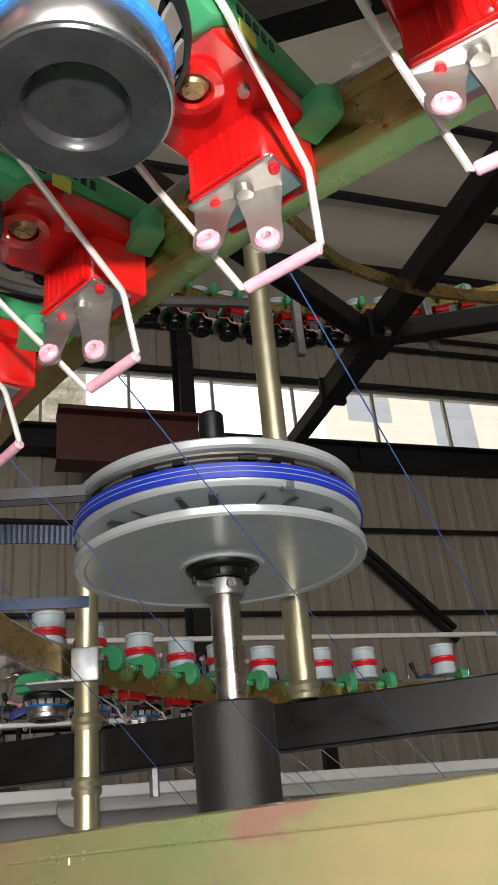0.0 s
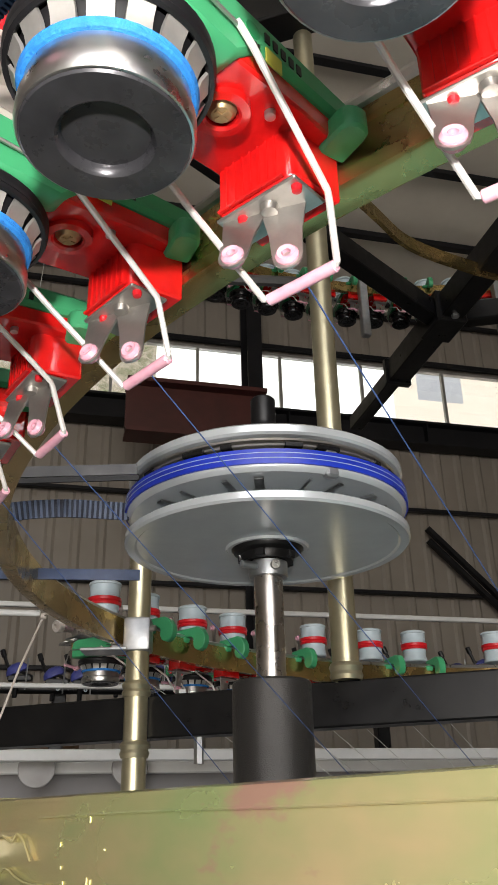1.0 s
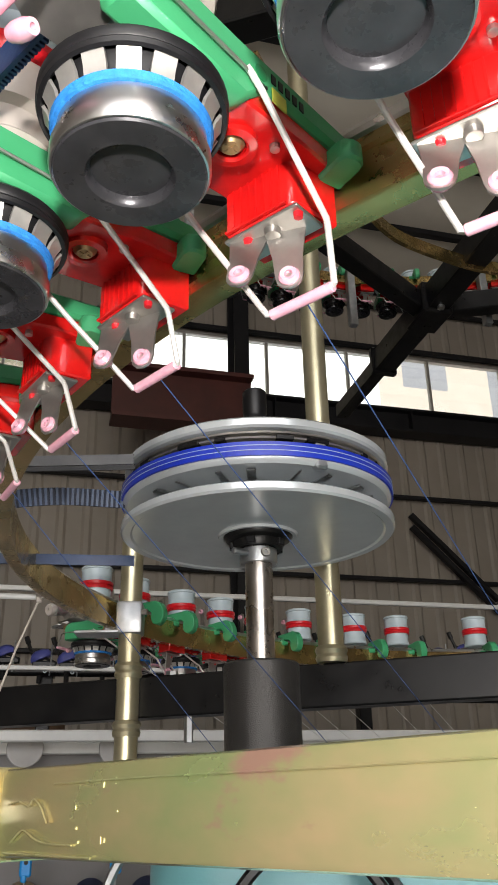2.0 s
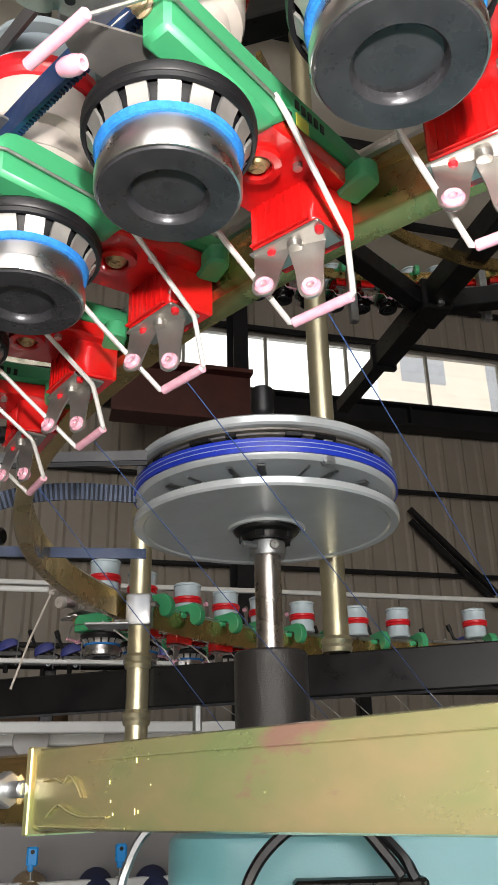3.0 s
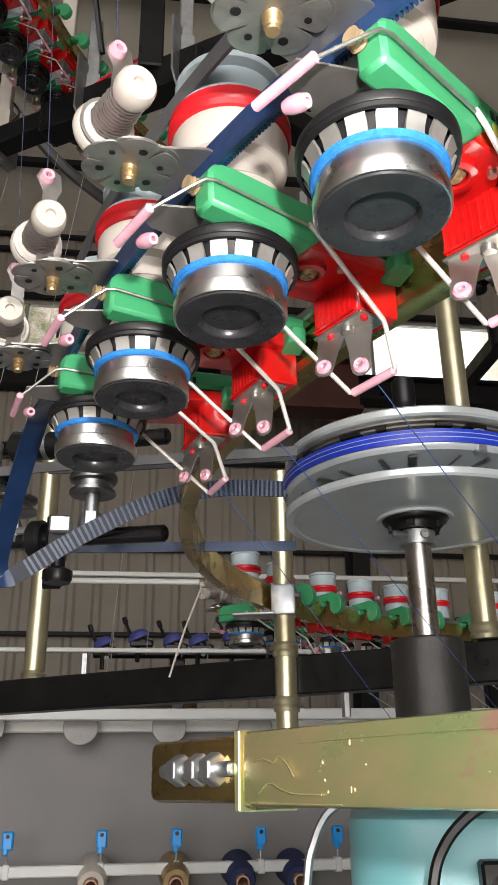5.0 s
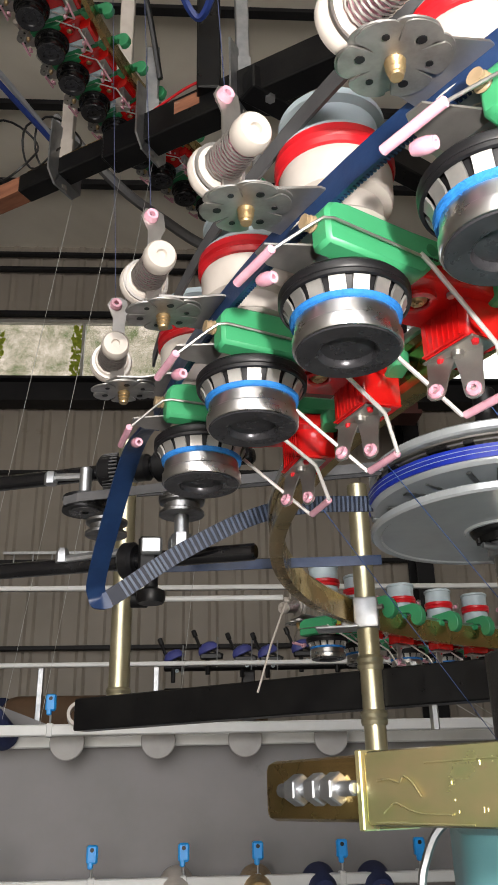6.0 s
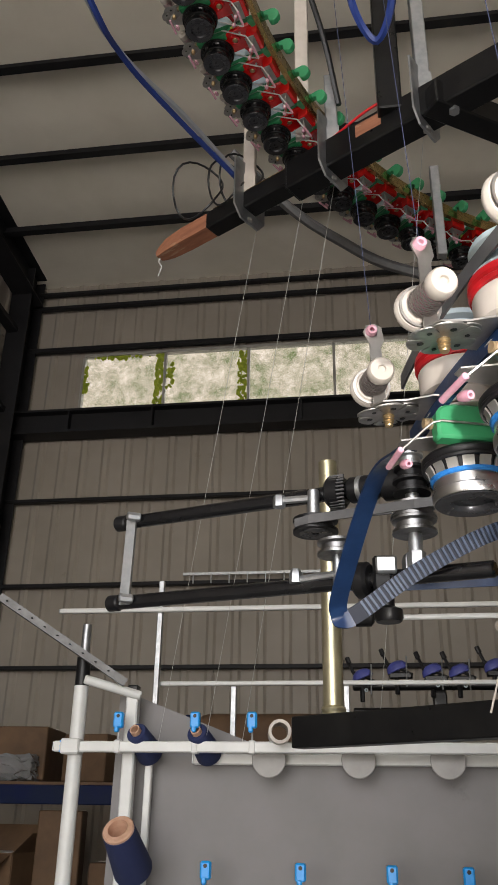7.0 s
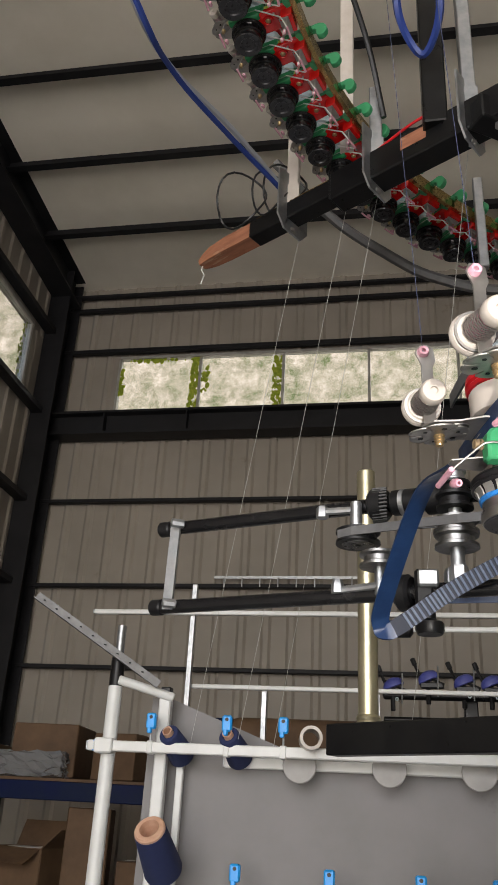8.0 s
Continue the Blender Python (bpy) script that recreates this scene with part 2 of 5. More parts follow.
def lathe(profile, seg=32, m=None, closed=False):
    """A turned body: (radius, height) pairs round the z axis."""
    bm = bmesh.new()
    rings = []
    for r, z in profile:
        if r < 1e-6:
            rings.append([bm.verts.new((0, 0, z))])
        else:
            rings.append([bm.verts.new((r * math.cos(2 * math.pi * i / seg), r * math.sin(2 * math.pi * i / seg), z)) for i in range(seg)])
    pairs = list(zip(rings, rings[1:])) + ([(rings[-1], rings[0])] if closed else [])
    for a, b in pairs:
        for i in range(seg):
            j = (i + 1) % seg
            if len(a) == 1 and len(b) > 1:
                bm.faces.new((a[0], b[i], b[j]))
            elif len(b) == 1 and len(a) > 1:
                bm.faces.new((a[i], a[j], b[0]))
            elif len(a) > 1:
                bm.faces.new((a[i], a[j], b[j], b[i]))
    bmesh.ops.recalc_face_normals(bm, faces=bm.faces[:])
    if m is not None:
        bmesh.ops.transform(bm, matrix=m, verts=bm.verts)
    return bm


def sweep(points, section, closed=False, up=(0, 0, 1), cap=True):
    """A section of (side, up) pairs carried along a line of points."""
    pts = [Vector(p) for p in points]
    bm = bmesh.new()
    rings, n = [], len(pts)
    prev_up = Vector(up)
    for i, p in enumerate(pts):
        a = pts[i - 1] if (i > 0 or closed) else pts[i]
        b = pts[(i + 1) % n] if (i < n - 1 or closed) else pts[i]
        t = (b - a).normalized()
        side = t.cross(prev_up)
        if side.length < 1e-4:
            side = t.cross(Vector((1, 0, 0.1)))
        side.normalize()
        u = side.cross(t).normalized()
        rings.append([bm.verts.new(p + side * s + u * w) for s, w in section])
    k = len(section)
    for a, b in list(zip(rings, rings[1:])) + ([(rings[-1], rings[0])] if closed else []):
        for i in range(k):
            j = (i + 1) % k
            bm.faces.new((a[i], a[j], b[j], b[i]))
    if cap and not closed:
        bm.faces.new(rings[0])
        bm.faces.new(rings[-1])
    bmesh.ops.recalc_face_normals(bm, faces=bm.faces[:])
    return bm


def circle(r, seg=8):
    return [(r * math.cos(2 * math.pi * i / seg), r * math.sin(2 * math.pi * i / seg)) for i in range(seg)]


def rect(a, b):
    return [(-a / 2, -b / 2), (a / 2, -b / 2), (a / 2, b / 2), (-a / 2, b / 2)]


def tube(points, r, seg=8, closed=False):
    up = (0, 0, 1)
    p0, p1 = Vector(points[0]), Vector(points[1])
    if abs((p1 - p0).normalized().z) > 0.9:
        up = (0.3, 1, 0)
    return sweep(points, circle(r, seg), closed, up)


def rod(a, b, r, seg=12, bevel=0.0):
    a, b = Vector(a), Vector(b)
    d = b - a
    m = Matrix.Translation(a) @ d.to_track_quat("Z", "Y").to_matrix().to_4x4()
    h = d.length
    c = min(r * 0.25, h * 0.2)
    return lathe([(0, 0), (r - c, 0), (r, c), (r, h - c), (r - c, h), (0, h)], seg, m)


def smooth_path(points, n=8, closed=False):
    """A soft curve through points."""
    p = [Vector(q) for q in points]
    out, k = [], len(p)
    for i in range(k if closed else k - 1):
        a = p[(i - 1) % k] if (closed or i > 0) else p[i] * 2 - p[i + 1]
        b, c = p[i], p[(i + 1) % k]
        d = p[(i + 2) % k] if (closed or i + 2 < k) else c * 2 - b
        for j in range(n):
            t = j / n
            out.append(0.5 * ((2 * b) + (c - a) * t + (2 * a - 5 * b + 4 * c - d) * t * t + (3 * b - a - 3 * c + d) * t ** 3))
    if not closed:
        out.append(p[-1])
    return out


def join(*bms):
    out = bms[0]
    for b in bms[1:]:
        tmp = bpy.data.meshes.new("tmp")
        b.to_mesh(tmp)
        out.from_mesh(tmp)
        bpy.data.meshes.remove(tmp)
        b.free()
    return out


def plate(outline, thickness, m=None, bevel=0.0, holes=()):
    """A sheet cut to an outline in its own xy plane."""
    bm = bmesh.new()
    f = bm.faces.new([bm.verts.new((x, y, 0)) for x, y in outline])
    r = bmesh.ops.extrude_face_region(bm, geom=[f])
    bmesh.ops.translate(bm, vec=(0, 0, thickness), verts=[v for v in r["geom"] if isinstance(v, bmesh.types.BMVert)])
    bmesh.ops.recalc_face_normals(bm, faces=bm.faces[:])
    if bevel:
        bmesh.ops.bevel(bm, geom=bm.edges[:], offset=bevel, segments=1, affect="EDGES")
    if m is not None:
        bmesh.ops.transform(bm, matrix=m, verts=bm.verts)
    return bm


def mesh_of(name, bm, material, smooth=True):
    me = bpy.data.meshes.new(name)
    bm.normal_update()
    bm.to_mesh(me)
    bm.free()
    me.materials.append(material)
    if smooth:
        me.shade_smooth()
        me.set_sharp_from_angle(angle=radians(35))
    return me


def part(name, bm, material, parent, label="", smooth=True):
    ob = new(name, mesh_of(name, bm, material, smooth))
    ob.parent = parent
    if label:
        ob["label"] = label
    return ob


def thing(name, bm, material, label, category, group="", kind="", smooth=True):
    return tagged(new(name, mesh_of(name, bm, material, smooth)), label, category, group, kind)


def holder(name, m, label, category, group="", kind=""):
    e = new(name)
    e.empty_display_size = 0.02
    e.matrix_basis = m
    return tagged(e, label, category, group, kind)


def curve_thing(name, points, r, material, label, category, group="", seg=6, n=8, smooth=True):
    pts = smooth_path(points, n) if len(points) > 2 else points
    return thing(name, tube(pts, r, seg), material, label, category, group)


Z = Vector((0, 0, 1))
CX, CY, RR, RZ = 1.005, 0.52, 0.72, 1.945   # the feeder ring: centre, outer radius, underside


def on_ring(deg, u=0.0, v=0.0, z=0.0):
    a = radians(deg)
    return Vector((CX + (RR + u) * math.cos(a) - v * math.sin(a), CY + (RR + u) * math.sin(a) + v * math.cos(a), RZ + z))


def on_axis(axis_m, bm):
    bmesh.ops.transform(bm, matrix=axis_m, verts=bm.verts)
    return bm


# ---------------------------------------------------------------- the hall
WALL_Y, WALL_X, EAVE = 5.686, -2.80, 6.10
SILL, HEAD = 4.79, 5.36
MULLIONS = (-2.18, -1.46, -0.745, -0.035, 0.68, 1.38, 2.09, 2.82, 3.59, 4.32, 5.05)
X_END = 6.4

ground = thing("floor", bm_box(1.8, 0.6, -0.05, 9.4, 10.4, 0.1), CONCRETE, "grey concrete factory floor", "floor", kind="structure", smooth=False)


def ribbed(length, height, pitch=0.185, depth=0.013, m=None):
    """Trapezoidal wall sheet in its own xz plane, with the ribs upright."""
    prof, x = [], 0.0
    while x < length:
        for dx, d in ((0, 0), (pitch * 0.58, 0), (pitch * 0.70, depth), (pitch * 0.88, depth)):
            if x + dx <= length:
                prof.append((x + dx, d))
        x += pitch
    prof.append((length, 0))
    bm = bmesh.new()
    low = [bm.verts.new((px, -d, 0)) for px, d in prof]
    top = [bm.verts.new((px, -d, height)) for px, d in prof]
    lowb = [bm.verts.new((px, 0.05, 0)) for px, d in prof]
    topb = [bm.verts.new((px, 0.05, height)) for px, d in prof]
    for i in range(len(prof) - 1):
        bm.faces.new((low[i], low[i + 1], top[i + 1], top[i]))
        bm.faces.new((lowb[i + 1], lowb[i], topb[i], topb[i + 1]))
        bm.faces.new((top[i], top[i + 1], topb[i + 1], topb[i]))
        bm.faces.new((low[i + 1], low[i], lowb[i], lowb[i + 1]))
    bm.faces.new((low[0], top[0], topb[0], lowb[0]))
    bm.faces.new((low[-1], lowb[-1], topb[-1], top[-1]))
    bmesh.ops.recalc_face_normals(bm, faces=bm.faces[:])
    if m is not None:
        bmesh.ops.transform(bm, matrix=m, verts=bm.verts)
    return bm


wall_n = holder("wall_north", pose(0, WALL_Y, 0), "grey ribbed sheet-metal factory wall with dark girts", "wall", kind="structure")
part("wall_sheet", ribbed(X_END - WALL_X, SILL, m=pose(WALL_X, 0.03, 0)), SHEET, wall_n, smooth=False)
part("wall_sheet", ribbed(X_END - WALL_X, EAVE + 0.3 - HEAD, m=pose(WALL_X, 0.03, HEAD)), SHEET, wall_n, smooth=False)
part("wall_sheet", ribbed(MULLIONS[0] - WALL_X, HEAD - SILL, m=pose(WALL_X, 0.03, SILL)), SHEET, wall_n, smooth=False)
part("wall_sheet", ribbed(X_END - MULLIONS[-1], HEAD - SILL, m=pose(MULLIONS[-1], 0.03, SILL)), SHEET, wall_n, smooth=False)
for gz, gh in ((5.98, 0.03), (5.83, 0.035), (HEAD + 0.035, 0.04), (4.00, 0.03), (3.31, 0.03), (2.70, 0.03), (2.0, 0.03), (1.2, 0.03)):
    part("girt", bm_box((WALL_X + X_END) / 2, -0.035, gz, X_END - WALL_X, 0.05, gh, 0.004), DARK_STEEL, wall_n, "dark steel girt")
ibeam = join(bm_box((WALL_X + X_END) / 2, -0.09, 4.745, X_END - WALL_X, 0.16, 0.02), bm_box((WALL_X + X_END) / 2, -0.09, 4.555, X_END - WALL_X, 0.16, 0.02),
             bm_box((WALL_X + X_END) / 2, -0.09, 4.65, X_END - WALL_X, 0.015, 0.17))
for bx in (-2.2, -1.5, -0.3, 0.9, 2.1, 3.3):
    join(ibeam, bm_box(bx, -0.09, 4.65, 0.012, 0.15, 0.17))
part("crane_beam", ibeam, DARK_STEEL, wall_n, "dark steel beam under the windows", smooth=False)

win = holder("window_1", pose(0, WALL_Y + 0.02, 0), "long band of dusty mossy window panes in thin frames", "window", kind="structure")
part("window_frame", join(bm_box((MULLIONS[0] + MULLIONS[-1]) / 2, 0, SILL + 0.012, MULLIONS[-1] - MULLIONS[0], 0.05, 0.024), bm_box((MULLIONS[0] + MULLIONS[-1]) / 2, 0, HEAD - 0.012, MULLIONS[-1] - MULLIONS[0], 0.05, 0.024)), FRAME_ALU, win, smooth=False)
for i, mx in enumerate(MULLIONS):
    part("mullion", bm_box(mx, 0, (SILL + HEAD) / 2, 0.022, 0.045, HEAD - SILL - 0.05, 0.003), FRAME_ALU, win)
for i, (a, b) in enumerate(zip(MULLIONS, MULLIONS[1:])):
    p = part("pane", bm_box((a + b) / 2, 0.0, (SILL + HEAD) / 2, b - a - 0.024, 0.005, HEAD - SILL - 0.05), GLASS, win, "dusty glass pane", smooth=False)
    p.visible_shadow = False
rng = random.Random(5)


def moss_strip(x0, x1, z0, z1, n):
    bm = bmesh.new()
    for _ in range(n):
        s = rng.uniform(0.006, 0.022)
        bmesh.ops.create_icosphere(bm, subdivisions=1, radius=s, matrix=Matrix.Translation((rng.uniform(x0, x1), -0.008 - 0.1 * s, rng.uniform(z0, z1))) @ Matrix.Diagonal((1, 0.3, rng.uniform(0.8, 1.8), 1)))
    return bm


for x0, x1, z0, z1, n in ((-1.54, -1.475, SILL + 0.03, HEAD - 0.03, 120), (-0.83, -0.76, SILL + 0.03, HEAD - 0.05, 110), (-2.165, -2.13, SILL + 0.2, HEAD - 0.1, 30), (-2.1, -1.6, HEAD - 0.05, HEAD - 0.03, 40), (-1.45, -1.38, SILL + 0.2, HEAD - 0.1, 25)):
    tagged(part("moss", moss_strip(x0, x1, z0, z1, n), MOSS, win, "yellow-green moss along the frame"), kind="stuff")

# left wall with its own window
wall_w = holder("wall_west", pose(WALL_X, 0, 0, 0, 0, 90), "grey ribbed side wall of the factory hall", "wall", kind="structure")
LW0, LW1 = 2.6, 5.14
part("wall_sheet", ribbed(10.0, 4.75, m=pose(-4.4, 0, 0)), SHEET, wall_w, smooth=False)
part("wall_sheet", ribbed(10.0, EAVE + 0.9 - 5.40, m=pose(-4.4, 0, 5.40)), SHEET, wall_w, smooth=False)
part("wall_sheet", ribbed(LW0 + 4.4, 0.65, m=pose(-4.4, 0, 4.75)), SHEET, wall_w, smooth=False)
part("wall_sheet", ribbed(5.6 - LW1, 0.65, m=pose(LW1, 0, 4.75)), SHEET, wall_w, smooth=False)
for gz in (5.47, 4.71, 3.94, 3.28, 2.65, 1.9):
    part("girt", bm_box(0.6, -0.07, gz, 10.0, 0.09, 0.05, 0.004), DARK_STEEL, wall_w, "dark steel girt")
win2 = holder("window_2", pose(WALL_X, 0, 0, 0, 0, 90), "dirty side window with mossy panes", "window", kind="structure")
part("window_frame", join(bm_box((LW0 + LW1) / 2, -0.02, 4.766, LW1 - LW0, 0.05, 0.03), bm_box((LW0 + LW1) / 2, -0.02, 5.384, LW1 - LW0, 0.05, 0.03)), FRAME_ALU, win2, smooth=False)
for mx in (LW0 + 0.02, 3.2, 3.8, 4.4, LW1 - 0.02):
    part("mullion", bm_box(mx, -0.02, 5.075, 0.03, 0.045, 0.585, 0.003), FRAME_ALU, win2)
for a, b in ((2.64, 3.185), (3.215, 3.785), (3.815, 4.385), (4.415, 5.105)):
    p = part("pane", bm_box((a + b) / 2, -0.02, 5.075, b - a, 0.005, 0.585), GLASS, win2, smooth=False)
    p.visible_shadow = False
for x0, n in ((5.06, 40), (4.36, 30)):
    tagged(part("moss", moss_strip(x0 - 0.06, x0 + 0.02, 4.80, 5.35, n), MOSS, win2), kind="stuff")

# walls that close the hall
thing("wall_east", bm_box(X_END + 0.06, 0.6, 3.3, 0.12, 10.2, 6.6), SHEET, "plain grey side wall of the hall", "wall", kind="structure", smooth=False)
for x0, x1, z0, z1 in ((WALL_X, X_END, 0, 0.7), (WALL_X, X_END, 5.0, 6.9), (1.7, X_END, 0.7, 5.0)):
    if x1 - x0 > 0.2:
        thing("wall_south", bm_box((x0 + x1) / 2, -4.56, (z0 + z1) / 2, x1 - x0, 0.12, z1 - z0), SHEET, "plain grey rear wall with a wide opening", "wall", kind="structure", smooth=False)

# roof: insulated sheets over purlins, rising gently towards the ridge
SLOPE = 0.06


def roof_z(y):
    return EAVE + SLOPE * (WALL_Y - y)


rbm = bmesh.new()
vs = [rbm.verts.new(p) for p in ((WALL_X - 0.1, WALL_Y + 0.1, roof_z(WALL_Y)), (X_END + 0.1, WALL_Y + 0.1, roof_z(WALL_Y)), (X_END + 0.1, -4.7, roof_z(-4.7)), (WALL_X - 0.1, -4.7, roof_z(-4.7)))]
f = rbm.faces.new(vs)
ext = bmesh.ops.extrude_face_region(rbm, geom=[f])
bmesh.ops.translate(rbm, vec=(0, 0, 0.12), verts=[v for v in ext["geom"] if isinstance(v, bmesh.types.BMVert)])
thing("ceiling", rbm, CEIL, "beige insulated roof lining with wire-mesh creases", "ceiling", kind="structure", smooth=False)
yy = 4.90
while yy > -4.4:
    z0 = roof_z(yy)
    thing("roof_purlin", join(bm_box((WALL_X + X_END) / 2, yy, z0 - 0.05, X_END - WALL_X, 0.012, 0.09), bm_box((WALL_X + X_END) / 2, yy - 0.025, z0 - 0.09, X_END - WALL_X, 0.06, 0.012), bm_box((WALL_X + X_END) / 2, yy + 0.02, z0 - 0.012, X_END - WALL_X, 0.05, 0.012)),
          DARK_STEEL, "dark grey steel roof purlin", "roof beam", "roof purlins", smooth=False)
    yy -= 0.74


def h_column(x, y, z0, z1, w=0.2, d=0.26):
    return join(bm_box(x, y - d / 2, (z0 + z1) / 2, w, 0.014, z1 - z0), bm_box(x, y + d / 2, (z0 + z1) / 2, w, 0.014, z1 - z0), bm_box(x, y, (z0 + z1) / 2, 0.012, d, z1 - z0))


thing("steel_column", h_column(-2.70, 5.52, 0, EAVE, 0.18, 0.24), DARK_STEEL, "dark grey steel corner column of the hall", "column", "hall columns", smooth=False)
thing("steel_column", h_column(1.79, 5.50, 0, EAVE, 0.12, 0.22), DARK_STEEL, "dark grey steel column against the back wall", "column", "hall columns", smooth=False)
raf = join(bm_box(-2.68, 0.6, EAVE + 0.02, 0.2, 10.0, 0.02), bm_box(-2.68, 0.6, EAVE - 0.27, 0.2, 10.0, 0.02), bm_box(-2.68, 0.6, EAVE - 0.12, 0.014, 10.0, 0.28))
bmesh.ops.transform(raf, matrix=Matrix.Translation((0, 5.6, EAVE)) @ pose(0, 0, 0, -3.4) @ Matrix.Translation((0, -5.6, -EAVE)), verts=raf.verts)
thing("roof_rafter", raf, DARK_STEEL, "dark steel rafter along the side wall", "roof beam", smooth=False)
thing("primed_beam", join(bm_box(1.23, 4.9, 4.50, 0.98, 0.2, 0.03), bm_box(1.23, 4.9, 4.12, 0.98, 0.2, 0.03), bm_box(1.23, 4.9, 4.31, 0.98, 0.03, 0.38)), MAROON, "dark red primed steel beam by the wall", "beam", smooth=False)

br0, br1 = Vector((3.226, 5.60, 3.835)), Vector((3.914, 5.60, 3.168))
for k in (0.0, 0.10):
    thing("wall_brace", sweep([br0 + Vector((0.0, 0, -k)), br1 + Vector((0, 0, -k))], rect(0.05, 0.035)), DARK_STEEL, "dark steel diagonal brace against the wall", "brace", "wall braces", smooth=False)

# the outside: pale neighbouring building and wooded bank, their daylight put in as emission
HILL_GLOW = glow_mat("wooded_bank_glow", (0.10, 0.15, 0.04), (0.50, 0.43, 0.34), (0.95, 0.80, 0.72), 3.2, 0.85)
thing("backdrop", bm_box(-5.2, 12.0, 6.0, 14.0, 0.1, 12.0), HILL_GLOW, "glowing backdrop of a bank with bare trees and bushes outside", "backdrop", kind="structure", smooth=False)
HOUSE_GLOW = glow_mat("pale_house_wall", (0.90, 0.78, 0.68), (0.92, 0.80, 0.70), (0.94, 0.82, 0.73), 0.6, 1.0)
SKY_WHITE = glow_mat("white_sky", (0.95, 0.97, 1.0), (1.0, 1.0, 1.0), (1.0, 1.0, 1.0), 0.1, 1.6)
thing("backdrop", bm_box(8.0, 14.0, 9.0, 22.0, 0.1, 22.0), SKY_WHITE, "bright white hazy sky outside", "backdrop", kind="structure", smooth=False)
# house wall and panes give off their own even brightness
house = holder("house", pose(9.7, 11.0, 0), "pale pink rendered neighbouring house outside, self-lit", "building")
part("wall", bm_box(0, 0, 6, 8.0, 0.3, 12), HOUSE_GLOW, house, smooth=False)
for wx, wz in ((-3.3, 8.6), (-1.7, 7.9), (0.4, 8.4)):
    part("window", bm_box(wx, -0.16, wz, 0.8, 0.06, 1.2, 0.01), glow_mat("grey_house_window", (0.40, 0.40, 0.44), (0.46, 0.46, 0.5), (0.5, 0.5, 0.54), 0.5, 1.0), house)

# ---------------------------------------------------------------- drive unit of the machine
BX0, BX1 = Vector((0.022, 1.245, 1.853)), Vector((1.62, 0.162, 1.853))
bdir = (BX1 - BX0).normalized()
bm = bm_box(0, 0, 0, (BX1 - BX0).length, 0.034, 0.05, 0.002)
bm.transform(Matrix.Translation((BX0 + BX1) / 2) @ Matrix.Rotation(math.atan2(bdir.y, bdir.x), 4, "Z"))
cross_bar = holder("cross_beam", Matrix(), "black painted steel cross beam of the knitting machine", "beam")
part("bar", bm, BLACK, cross_bar)
for s in (0.30, 0.62):
    p = BX0.lerp(BX1, s)
    part("bolt", lathe([(0, 0), (0.008, 0), (0.008, 0.006), (0, 0.006)], 6, Matrix.Translation(p + Vector((0, 0, 0.025)))), GALV, cross_bar)
    part("bolt", lathe([(0, 0), (0.006, 0), (0.006, 0.03), (0, 0.03)], 6, Matrix.Translation(p + Vector((0.02, -0.01, -0.055)))), GALV, cross_bar)

SX, SY = 0.532, 0.610
drive = holder("drive_pulley", pose(SX, SY, 0), "stacked grey aluminium drive discs with blue belt on steel shaft", "pulley")
part("hub_tube", lathe([(0.028, 1.70), (0.0355, 1.70), (0.0355, 1.845), (0.034, 1.847), (0.013, 1.847)], 40), HAMMER, drive, "black hammer-finish hub tube")
part("shaft", lathe([(0, 1.80), (0.0135, 1.80), (0.0135, 2.046), (0.0112, 2.048), (0.0112, 2.050), (0, 2.050)], 32), SHAFT, drive, "turned steel shaft")
part("shaft_end", lathe([(0.0135, 2.043), (0.0135, 2.096), (0.0122, 2.099), (0.0122, 2.104), (0.0128, 2.106), (0.0128, 2.130), (0.0112, 2.132), (0, 2.132)], 28), RUBBER, drive, "black capped shaft end")
part("collar", lathe([(0.0136, 1.942), (0.0180, 1.942), (0.0185, 1.944), (0.0185, 1.956), (0.0136, 1.957)], 32), GALV, drive)
part("flange", lathe([(0.018, 1.957), (0.024, 1.957), (0.026, 1.962), (0.026, 1.964), (0.032, 1.966), (0.034, 1.969), (0.034, 1.975)], 40), BLACK, drive, "black locking flange")
part("set_screw", rod((-0.014, -0.012, 1.950), (-0.030, -0.016, 1.950), 0.0036, 10), GALV, drive)
part("screw_head", lathe([(0.0018, 0), (0.0018, 0.003), (0.0042, 0.003), (0.0048, 0.002), (0.0048, 0)], 16, pose(0.002, -0.0180, 1.950, 90)), STEEL, drive)
DR = 0.1355
part("lower_disc", lathe([(0.030, 1.9715), (0.124, 1.9715), (0.126, 1.970), (DR - 0.002, 1.970), (DR, 1.972), (DR, 1.9775), (DR - 0.002, 1.979), (0.10, 1.980), (0.03, 1.980)], 96), ALU, drive, "grey lower disc with raised rim")
part("middle_hub", lathe([(0.02, 1.979), (0.045, 1.979), (0.05, 1.999), (0.02, 2.002)], 40), ALU_DARK, drive)
# thin darker bars imitate the conic reflections of a brushed disc
for i in range(20):
    part("radial_rib", bm_box(0.086, 0, 1.9952, 0.066, 0.0022 + 0.003 * (i % 3), 0.0020, 0.0006, m=Matrix.Rotation(2 * math.pi * (i + 0.2 * (i % 2)) / 20, 4, "Z")), ALU_DARK, drive)
part("disc_ring", lathe([(0.0335, 1.9712), (0.0350, 1.9690), (0.0385, 1.9690), (0.0400, 1.9714)], 48), ALU, drive, "raised ring round the flange")
part("rim_groove", lathe([(0.1245, 1.9714), (0.1249, 1.9708), (0.1257, 1.9708), (0.1260, 1.9712)], 96), ALU_DARK, drive)
